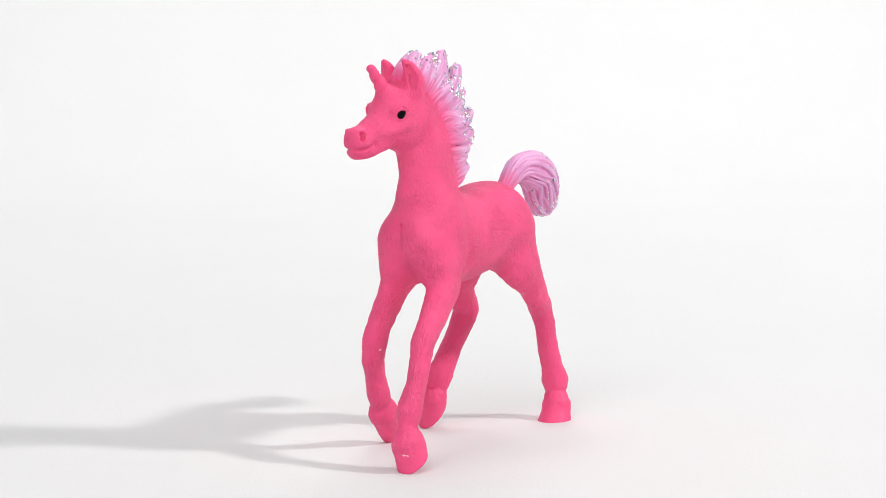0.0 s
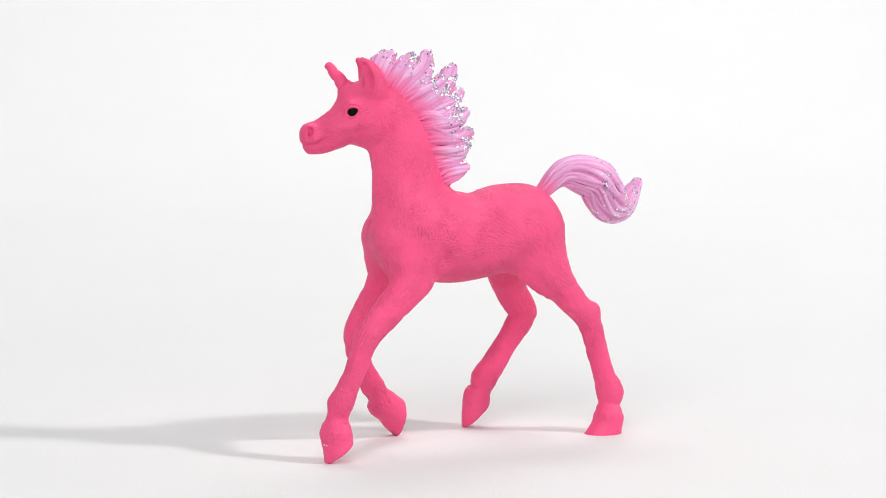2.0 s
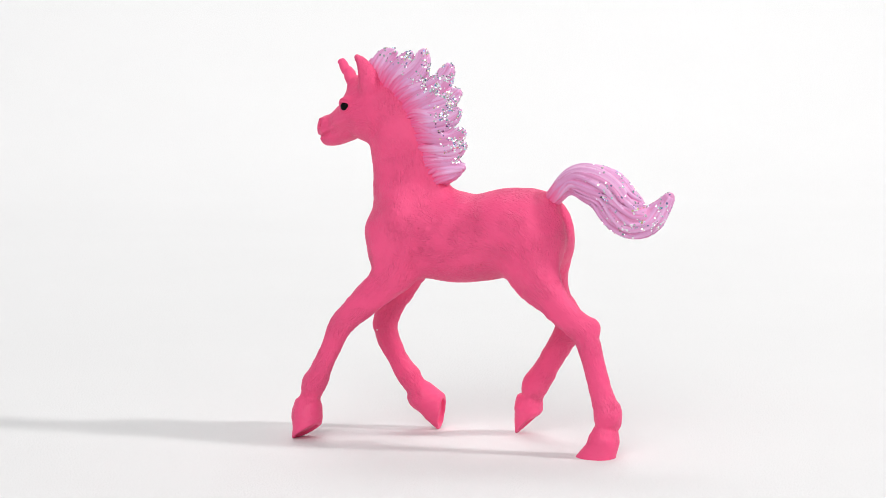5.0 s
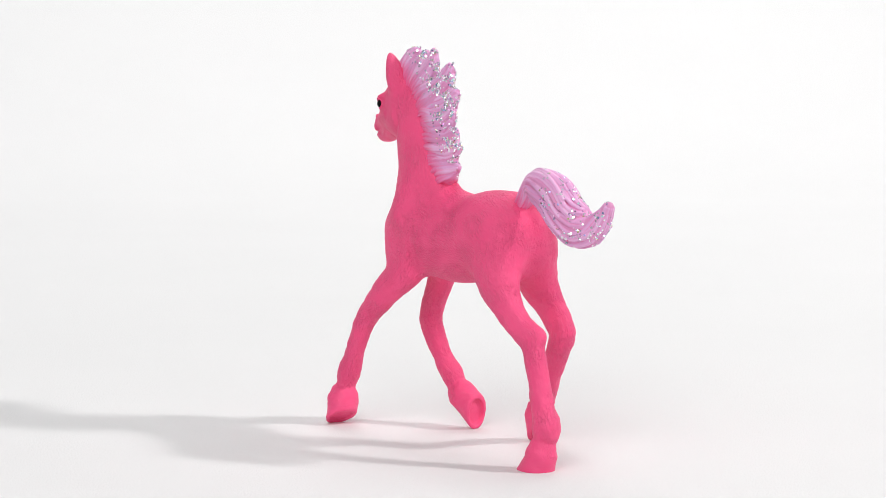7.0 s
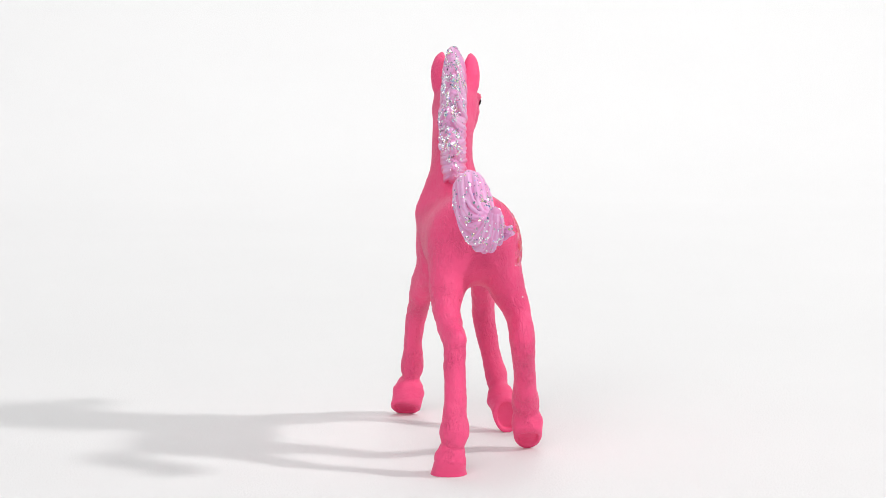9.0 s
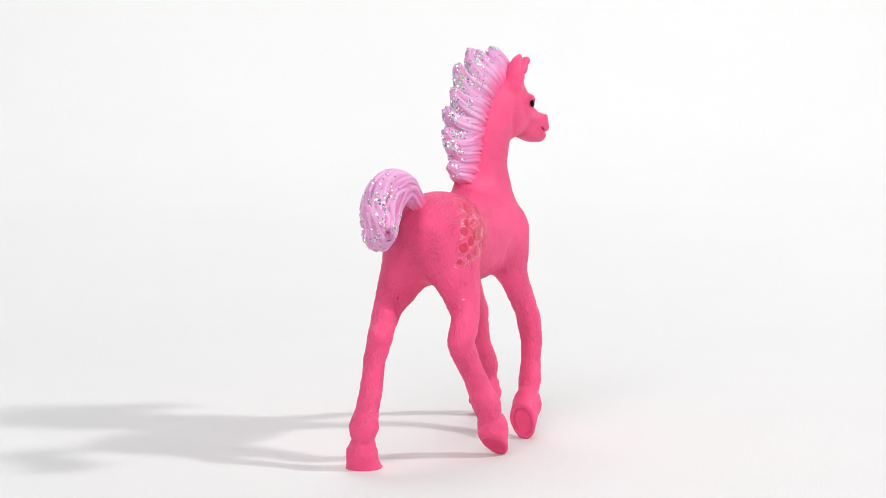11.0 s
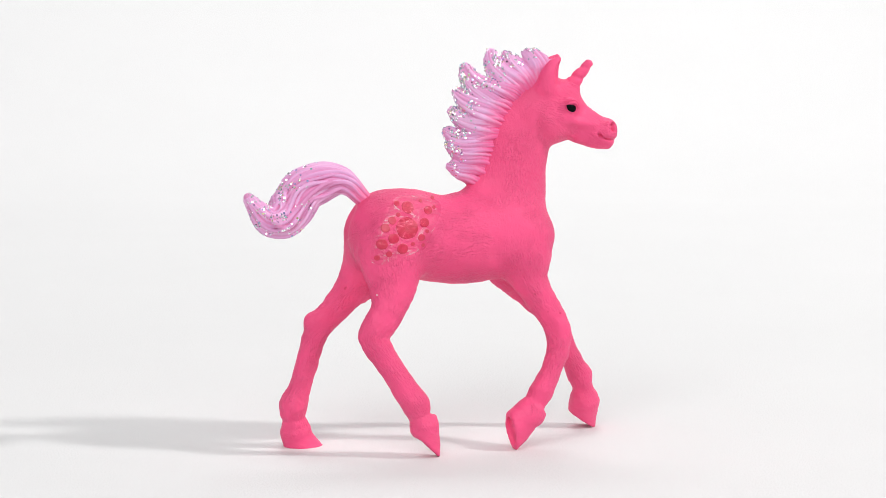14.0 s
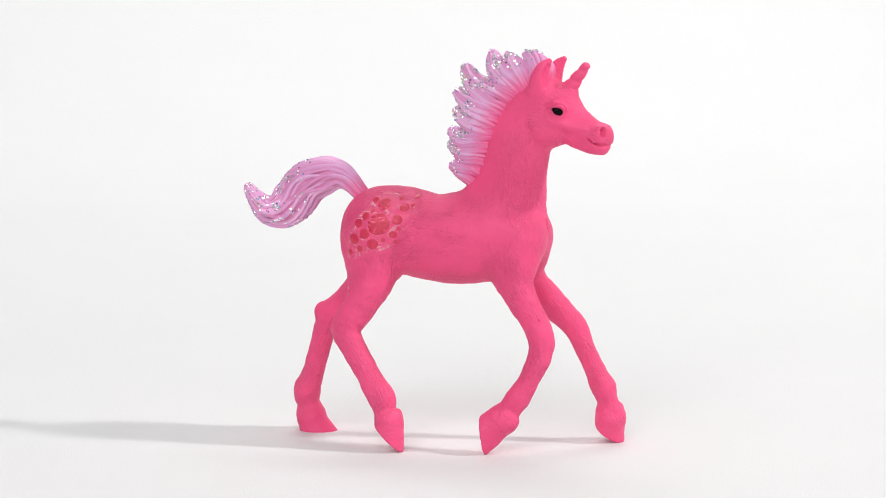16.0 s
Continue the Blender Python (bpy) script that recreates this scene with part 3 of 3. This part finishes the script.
EYES = (((-28.15, -5.25, 80.75), (-0.35, -0.93, 0.1), 1.12, 1.08), ((-26.8, 4.85, 80.8), (-0.45, 0.89, 0.1), 1.25, 1.05))
for row in EYES:
    eye(*row)


def horn():
    """A short tapered horn with a spiral groove."""
    a, b = Vector((-26.6, -0.4, 84.4)), Vector((-32.6, 0.4, 91.9))
    axis = (b - a).normalized()
    q = axis.to_track_quat("Z", "Y").to_matrix()
    L = (b - a).length
    rows, seg = 48, 24
    bm = bmesh.new()
    rings = []
    for i in range(rows + 1):
        s = i / rows
        r = 2.2 * (1 - s) + 0.95 * s
        if s > 0.93:
            r *= math.sqrt(max(0.0, 1 - ((s - 0.93) / 0.072) ** 2))
        ring = []
        for j in range(seg):
            an = 2 * math.pi * j / seg
            g = 0.5 + 0.5 * math.cos(an - s * 2 * math.pi * 3.2)
            rr = r * (1 - 0.17 * g ** 3)
            ring.append(bm.verts.new((a + q @ Vector((rr * math.cos(an), rr * math.sin(an), s * L))) * MM))
        rings.append(ring)
    for x, y in zip(rings, rings[1:]):
        for j in range(seg):
            bm.faces.new((x[j], x[(j + 1) % seg], y[(j + 1) % seg], y[j]))
    bm.faces.new(rings[-1])
    return part("horn", finish(bm, "horn"), mat_horn, toy, "short pink spiral horn")


horn()


# ---- mane and tail: moulded strands, pressed together ----
rng = random.Random(4)


def bezier(a, b, c, d, n):
    t = np.linspace(0, 1, n + 1)[:, None]
    return a * (1 - t) ** 3 + b * 3 * t * (1 - t) ** 2 + c * 3 * t * t * (1 - t) + d * t ** 3


CREST = spline([(-22.6, -0.6, 88.6), (-19.8, -0.6, 87.4), (-16.2, -0.8, 85.6), (-12.8, -1.0, 82.4), (-10.0, -1.1, 78.6),
                (-8.2, -1.2, 73.6), (-6.8, -1.1, 68.2), (-3.6, -0.6, 62.6)], 12)


def crest(s):
    i = min(max(s, 0), 0.9999) * (len(CREST) - 1)
    k = int(i)
    return CREST[k] + (CREST[k + 1] - CREST[k]) * (i - k)


def chain(pts, radii):
    return np.column_stack([pts, radii, np.ones(len(pts))])


PER_LOCK = 64
mane_paste = Sculpt((-27, -5.5, 59), (6, 4.5, 97), 0.16)


def lock(number, tip, s0, s1, up, wide_y, count=12):
    """One flame-shaped lock of the mane, from the crest between s0 and s1 to its blunt tip; up: how its end turns, in x and z."""
    tip = np.array(tip)
    turn = np.array((up[0], 0, up[1])) / math.hypot(*up)
    wide = np.array((-turn[2], 0, turn[0]))
    serial = 0
    for yy, cnt, rad in ((0.0, 8, 1.15 * wide_y), (-0.45, 7, 0.8), (0.45, 7, 0.8), (-1.0, count, 0.40), (1.0, count, 0.40)):
        for i in range(cnt):
            f = (i + 0.5) / cnt + rng.uniform(-0.25, 0.25) / cnt
            s = s0 + (s1 - s0) * f
            root, ahead = crest(s), crest(s + 0.02) - crest(s - 0.02)
            ahead /= np.linalg.norm(ahead)
            out = np.array((-ahead[2], 0, ahead[0]))
            if out[0] < 0 and out[2] < 0:
                out = -out
            depth = rng.uniform(1.4, 3.4)
            root = root - out * depth + np.array((0, yy * (2.0 + 0.3 * depth) * (0.5 + 0.5 * wide_y), 0))
            side = f - 0.5
            end = tip - wide * side * 4.0 - turn * (side * side * 10.5 + rng.uniform(0, 0.9))
            end = end + np.array((0, yy * wide_y * rng.uniform(0.4, 1.0), 0))
            L = np.linalg.norm(end - root)
            wave = 0.7 + 0.7 * math.sin(number * 2.1 + f * 4.0) + rng.uniform(-0.5, 0.5)
            p1 = root + out * L * 0.45 + np.array((0, yy * 0.5, 0)) - ahead * wave
            p2 = end - turn * L * 0.38 + np.array((0, yy * wide_y * rng.uniform(0.7, 1.2), 0)) + ahead * wave
            pts = bezier(root, p1, p2, end, 12)
            u = np.linspace(0, 1, 13)
            r = rad * rng.uniform(0.75, 1.3) * (0.72 + 0.5 * np.sin(np.pi * np.minimum(1, u * 1.05)) + 0.15 * u)
            r[-2:] *= (0.85, 0.6)
            if abs(yy) < 1.0:
                r *= 1.0 - 0.42 * u
            else:
                r[:4] *= (0.35, 0.6, 0.8, 0.95)
            mane_paste.strand(chain(pts, r), (0.04 if abs(yy) == 1.0 else 0.5), number * PER_LOCK + serial)
            serial += 1


LOCKS = (((-20.2, -0.9, 93.2), 0.0, 0.13, (0.5, 0.85), 0.5), ((-16.0, -1.1, 94.2), 0.04, 0.23, (0.9, 0.45), 0.75),
         ((-11.6, -1.7, 94.0), 0.16, 0.34, (0.6, 0.8), 0.75), ((-8.0, -1.6, 95.0), 0.21, 0.42, (0.25, 1.0), 0.7),
         ((-1.3, -1.0, 91.4), 0.31, 0.54, (0.45, 0.9), 0.9), ((1.0, -0.9, 85.2), 0.43, 0.65, (0.8, 0.6), 1.0),
         ((1.7, -2.2, 80.6), 0.51, 0.72, (0.8, 0.6), 1.1), ((2.8, -2.0, 75.8), 0.59, 0.80, (0.75, 0.65), 1.05),
         ((2.7, -0.9, 72.4), 0.67, 0.88, (0.9, 0.4), 1.0), ((1.2, -1.5, 69.8), 0.73, 0.93, (0.95, 0.2), 0.9),
         ((2.7, -1.1, 67.2), 0.81, 1.0, (0.95, 0.25), 0.7))
for number, row in enumerate(LOCKS):
    lock(number, *row)
# the ridge from which the locks spring
mane_paste.strand(chain(CREST + np.array((0.5, 0.0, 0.5)), np.interp(np.linspace(0, 1, len(CREST)), (0, 0.12, 0.85, 1.0), (0.7, 2.4, 2.4, 1.2))), 0.4, len(LOCKS) * PER_LOCK)

for yy in (-1.05, 1.05):
    mane_paste.strand(chain(CREST + np.column_stack([np.full(len(CREST), -0.1), np.interp(np.linspace(0, 1, len(CREST)), (0, 0.7, 1), (yy, yy, yy * 0.4)), np.full(len(CREST), -0.1)]), np.interp(np.linspace(0, 1, len(CREST)), (0, 0.15, 0.72, 0.9, 1.0), (0.35, 1.6, 1.6, 0.7, 0.2))), 0.4, len(LOCKS) * PER_LOCK)


def strand_tones(count):
    r = np.random.RandomState(7).rand(count)
    return r


def paint_values(v, q, nv, lv, away, root, full):
    """Lilac brushed over pink: it fades in from the roots, and stays off the furrows there."""
    furrow = hollows(v, q, nv, 0.05)
    fade = np.clip((away - root) / (full - root), 0, 1)
    fade = np.clip(fade + 0.5 * (0.35 - furrow) * (fade > 0), 0, 1) * (1 - furrow * np.interp(fade, (0, 0.5, 1), (0.9, 0.55, 0.16)))
    return {"fade": fade, "tone": strand_tones(2000)[lv]}


mv, mq, mn, mf, ml = cast(mane_paste, 1)
slope = np.gradient(CREST[::3, ::2], axis=0)
outward = np.column_stack([-slope[:, 1], slope[:, 0]]) / np.linalg.norm(slope, axis=1)[:, None]
gap = mv[:, None, ::2] - CREST[None, ::3, ::2]
nearest = np.argmin(np.sum(gap ** 2, axis=2), axis=1)
away = np.sum(gap[np.arange(len(mv)), nearest] * outward[nearest], axis=1)
away *= np.sign(np.median(away))
mane_values = paint_values(mv, mq, mn, ml, away, -0.9, 4.2)
mane = pieces("mane", mv, mq, mn, mf // PER_LOCK == len(LOCKS), mat_hair, toy, "lilac mane of flame-shaped locks with silver glitter", **mane_values)
for number in range(len(LOCKS)):
    pieces("lock", mv, mq, mn, mf // PER_LOCK == number, mat_hair, mane, **mane_values)

TAIL = spline([(21.6, 3.6, 58.0, 1.5), (24.0, 3.5, 60.3, 1.9), (26.6, 3.4, 62.9, 2.5), (29.3, 3.3, 64.2, 3.4), (33.2, 3.0, 63.9, 4.5),
               (37.6, 3.5, 61.9, 5.1), (40.5, 4.4, 58.2, 5.1), (43.2, 5.9, 55.8, 4.7), (46.6, 7.3, 55.6, 3.4),
               (49.4, 8.2, 58.4, 2.1), (51.3, 8.4, 61.0, 1.25)], 4)
tail_paste = Sculpt((20, -4, 47), (54, 16, 71), 0.19)


def build_tail():
    n = len(TAIL)
    flat = np.interp(np.arange(n), (0, 12, 26, 36, n - 1), (1.0, 0.85, 0.78, 0.9, 1.0))
    core = chain(TAIL[:, :3], np.maximum(0.4, TAIL[:, 3] * 0.86))
    core[:, 4] = flat
    tail_paste.strand(core, 0.5, 0)
    count = 54
    for j in range(count):
        start = 2 * math.pi * j / count + rng.uniform(-0.1, 0.1)
        twist, wave = rng.uniform(-0.28, 0.28), rng.uniform(0, 6)
        last = n - 1 - rng.choice((0, 0, 0, 1, 2, 4))
        rows = []
        for i in range(last + 1):
            t = TAIL[min(i + 1, n - 1), :3] - TAIL[max(i - 1, 0), :3]
            t /= np.linalg.norm(t)
            a = np.cross(t, (0, 1, 0))
            a /= np.linalg.norm(a)
            b = np.cross(a, t)
            an = start + twist * math.sin(i / n * 6) + 0.6 * i / n + 0.11 * math.sin(i * 0.45 + wave)
            r = TAIL[i, 3]
            p = TAIL[i, :3] + (a * math.cos(an) + b * math.sin(an) * flat[i]) * r * (0.90 + 0.09 * math.sin(j * 2.4 + i * 0.22))
            rows.append((*p, max(0.24, (0.19 + 0.05 * r + 0.12 * math.sin(j * 1.7)) * (1.0 if i < last - 3 else 0.6 + 0.4 * (last - i) / 3)), 1.0))
        tail_paste.strand(np.array(rows), 0.04, 1 + j)
    # shorter strands that end proud of the arch
    for j in range(14):
        start, first, last = rng.uniform(-1.3, 1.3), rng.randint(3, 10), rng.randint(17, 27)
        rows = []
        for i in range(first, last + 1):
            t = TAIL[i + 1, :3] - TAIL[i - 1, :3]
            t /= np.linalg.norm(t)
            a = np.cross(t, (0, 1, 0))
            a /= np.linalg.norm(a)
            b = np.cross(a, t)
            u = (i - first) / (last - first)
            p = TAIL[i, :3] + (a * math.cos(start) + b * math.sin(start) * flat[i]) * TAIL[i, 3] * (0.88 + 0.16 * u * u)
            rows.append((*p, 0.25 + 0.3 * math.sin(math.pi * min(1.0, 0.15 + 0.75 * u)), 1.0))
        tail_paste.strand(np.array(rows), 0.05, 60 + j)
    for j in range(14):
        a = np.array((41.5, 7.0 + rng.uniform(-1, 1), 57.0 + (j - 7) * 0.32))
        b = np.array((46.2, 12.3 + rng.uniform(-0.8, 0.4), 56.6 + rng.uniform(-1.2, 0.8)))
        m = np.array((44.5, 10.2 + rng.uniform(-0.7, 0.7), 53.6 + 0.2 * j))
        pts = bezier(a, a + (m - a) * 0.6, m, b, 10)
        tail_paste.strand(chain(pts, 0.6 * (1 - 0.5 * np.linspace(0, 1, 11) ** 2)), 0.06, 80 + j)


build_tail()
tv, tq, tn, tf, tl = cast(tail_paste, 1)
tail_values = paint_values(tv, tq, tn, tl, np.linalg.norm(tv - TAIL[0, :3], axis=1), 1.5, 8.0)
tail = pieces("tail", tv, tq, tn, tf < 80, mat_hair, toy, "curled lilac tail with silver glitter", **tail_values)
pieces("curl", tv, tq, tn, tf >= 80, mat_hair, tail, **tail_values)


def glitter(v, nv, chance, parent, count):
    """Tiny six-sided flakes stuck on the hair, in drifts."""
    drift = np.array([noise.noise(Vector(p) * 0.45) for p in v])
    chance = chance * np.clip(0.35 + 1.6 * drift, 0.03, 1.5)
    picks = np.random.RandomState(3).choice(len(v), count, replace=False, p=chance / chance.sum())
    pts, faces = [], []
    for i in picks:
        out = (Vector(nv[i]) + Vector((rng.gauss(0, 0.3), rng.gauss(0, 0.3), rng.gauss(0, 0.3)))).normalized()
        m = out.to_track_quat("Z", "Y").to_matrix()
        r = rng.choice((0.14, 0.18, 0.21, 0.25, 0.29))
        b = len(pts)
        c = Vector(v[i]) - Vector(nv[i]) * 0.02
        for h in (-0.06, 0.08):
            pts += [(c + m @ Vector((r * math.cos(k * math.pi / 3), r * math.sin(k * math.pi / 3), h))) * MM for k in range(6)]
        faces += [tuple(range(b + 6, b + 12))] + [(b + k, b + (k + 1) % 6, b + 6 + (k + 1) % 6, b + 6 + k) for k in range(6)]
    me = bpy.data.meshes.new("glitter")
    me.from_pydata(pts, [], faces)
    return tagged(part("glitter", me, mat_glitter, parent, "silver and iridescent glitter flakes"), kind="stuff")


glitter(mv, mn, np.clip((away - 4.0) / 5.0, 0, 1), mane, 1500)
glitter(tv, tn, np.clip((tv[:, 0] - 33.0) / 9.0, 0, 1), tail, 560)

# ---- the varnished patch of coral spots on the right hip ----
from mathutils.bvhtree import BVHTree

skin = BVHTree.FromPolygons([Vector(v) for v in verts], quads.tolist())


def on_hip(x, z, lift):
    p, nn, _, _ = skin.ray_cast(Vector((x, 40.0, z)), Vector((0, -1, 0)))
    return (p + nn * lift) * MM if p else None


def pasted(name, outline, lift, material, tag="", rings=6):
    """A thin film in the shape of an outline (x, z), laid on the hip."""
    cx, cz = sum(p[0] for p in outline) / len(outline), sum(p[1] for p in outline) / len(outline)
    bm = bmesh.new()
    prev = [bm.verts.new(on_hip(cx, cz, lift))]
    for k in range(1, rings + 1):
        s = 0.95 * k / (rings - 1) if k < rings else 1.0
        ring = [bm.verts.new(on_hip(cx + (x - cx) * s, cz + (z - cz) * s, lift if k < rings else lift - 0.09)) for x, z in outline]
        for j in range(len(ring)):
            a, b = ring[j], ring[(j + 1) % len(ring)]
            if k == 1:
                bm.faces.new((prev[0], b, a))
            else:
                bm.faces.new((prev[j], prev[(j + 1) % len(ring)], b, a))
        prev = ring
    bmesh.ops.recalc_face_normals(bm, faces=bm.faces)
    return part(name, finish(bm, name), material, body, tag)


PATCH = [(23.2, 45.6), (21.0, 45.2), (18.0, 46.6), (15.0, 47.2), (12.5, 48.0), (10.4, 48.6), (9.0, 51.0), (7.6, 54.0), (5.9, 57.0),
         (5.8, 59.2), (8.5, 60.6), (12.5, 61.2), (16.5, 60.6), (18.8, 58.0), (20.6, 55.0), (22.4, 52.0), (23.4, 49.0)]
loop = [tuple(r) for r in spline(PATCH + PATCH[:1], 3)[:-1]]
pasted("varnish_patch", loop, 0.07, mat_varnish, "glossy uneven clear varnish", 12)
for x, z, r in ((14.2, 58.3, 1.35), (16.7, 59.2, 0.65), (16.7, 56.8, 0.5), (10.8, 59.6, 0.4), (9.3, 57.5, 0.95), (7.5, 60.1, 0.4),
                (7.7, 58.1, 0.4), (18.2, 55.5, 0.9), (19.9, 53.8, 1.0), (14.8, 53.7, 2.5), (10.5, 54.8, 1.1), (9.9, 52.8, 0.45),
                (11.3, 51.4, 0.85), (18.1, 51.4, 1.2), (20.8, 50.1, 1.25), (16.0, 49.0, 1.25), (13.5, 50.0, 0.5), (10.9, 49.6, 0.45),
                (19.2, 47.8, 0.7), (21.9, 46.9, 0.65)):
    ring = [(x + r * 1.08 * rng.uniform(0.97, 1.04) * math.cos(a * math.pi / 12), z + r * rng.uniform(0.97, 1.04) * math.sin(a * math.pi / 12)) for a in range(24)]
    pasted("spot", ring, 0.14, mat_glint_spot if z > 52.5 and x < 16 and r > 0.9 else mat_spot, "coral red glossy spot", 6)


def eyelid(centre, out, wide, tall, start, sweep, reach, thick):
    """A soft raised fold along an arc round an eye."""
    m = eye_frame(out)
    out = Vector(out).normalized()
    bm = bmesh.new()
    prev, n, seg = None, 20, 8
    for k in range(n + 1):
        a = start + sweep * k / n
        at = Vector(centre) + m @ Vector(((wide + reach) * almond(a) * math.cos(a), (tall + reach) * math.sin(a), 0))
        p, nn, _, _ = skin.ray_cast(at + out * 4, -out)
        r = 0.06 + thick * math.sin(math.pi * k / n)
        inward = (Vector(centre) - at).normalized()
        ring = [bm.verts.new((p + nn * (0.08 + r * math.cos(b)) + inward * r * 1.3 * math.sin(b)) * MM) for b in (2 * math.pi * j / seg for j in range(seg))]
        if prev:
            for j in range(seg):
                bm.faces.new((prev[j], prev[(j + 1) % seg], ring[(j + 1) % seg], ring[j]))
        prev = ring
    bmesh.ops.recalc_face_normals(bm, faces=bm.faces)
    return part("eyelid", finish(bm, "eyelid"), mat_horn, skull)


for row in EYES:
    eyelid(*row, -0.1, math.pi + 0.3, 0.12, 0.15)
    eyelid(*row, 0.3, math.pi - 0.5, 0.7, 0.05)
    eyelid(*row, math.pi + 0.1, math.pi - 0.3, 0.1, 0.10)


def chip(near, towards, size):
    """A small pale spot where the paint is chipped."""
    p, nn, _, _ = skin.ray_cast(Vector(near) + Vector(towards) * 12, -Vector(towards))
    bm = bmesh.new()
    m = nn.to_track_quat("Z", "Y").to_matrix()
    rim = [bm.verts.new((p + nn * 0.06 + m @ Vector((size * rng.uniform(0.6, 1.2) * math.cos(a), 0.6 * size * rng.uniform(0.6, 1.2) * math.sin(a), -0.05))) * MM)
           for a in (k * math.pi / 4 for k in range(8))]
    top = bm.verts.new((p + nn * 0.12) * MM)
    for a, b in zip(rim, rim[1:] + rim[:1]):
        bm.faces.new((top, a, b))
    return part("paint_chip", finish(bm, "paint_chip"), mat_chip, toy, "pale chip in the pink paint")


chip((-36.1, -12.4, 3.8), (-0.75, -0.63, 0.2), 0.45)
chip((-35.6, -13.0, 3.7), (-0.75, -0.63, 0.2), 0.3)
chip((-22.6, 5.6, 24.7), (-0.75, -0.64, 0.16), 0.4)
chip((20.3, 13.6, 38.0), (0.76, 0.63, 0.13), 0.35)


# ---- what moves: the toy turns on the spot ----
def motions():
    walk(toy, [(t, pose(0, 0, 0, 0, 0, 51.39 + e - 15.725 * t)) for t, e in
               ((0.0, 1.0), (1.5, 0.6), (3.0, 0.2), (4.5, 0.0), (6.5, 0.0), (9.0, 0.0), (11.5, 0.0), (14.0, 0.0), (16.0, 0.0))])


motions()
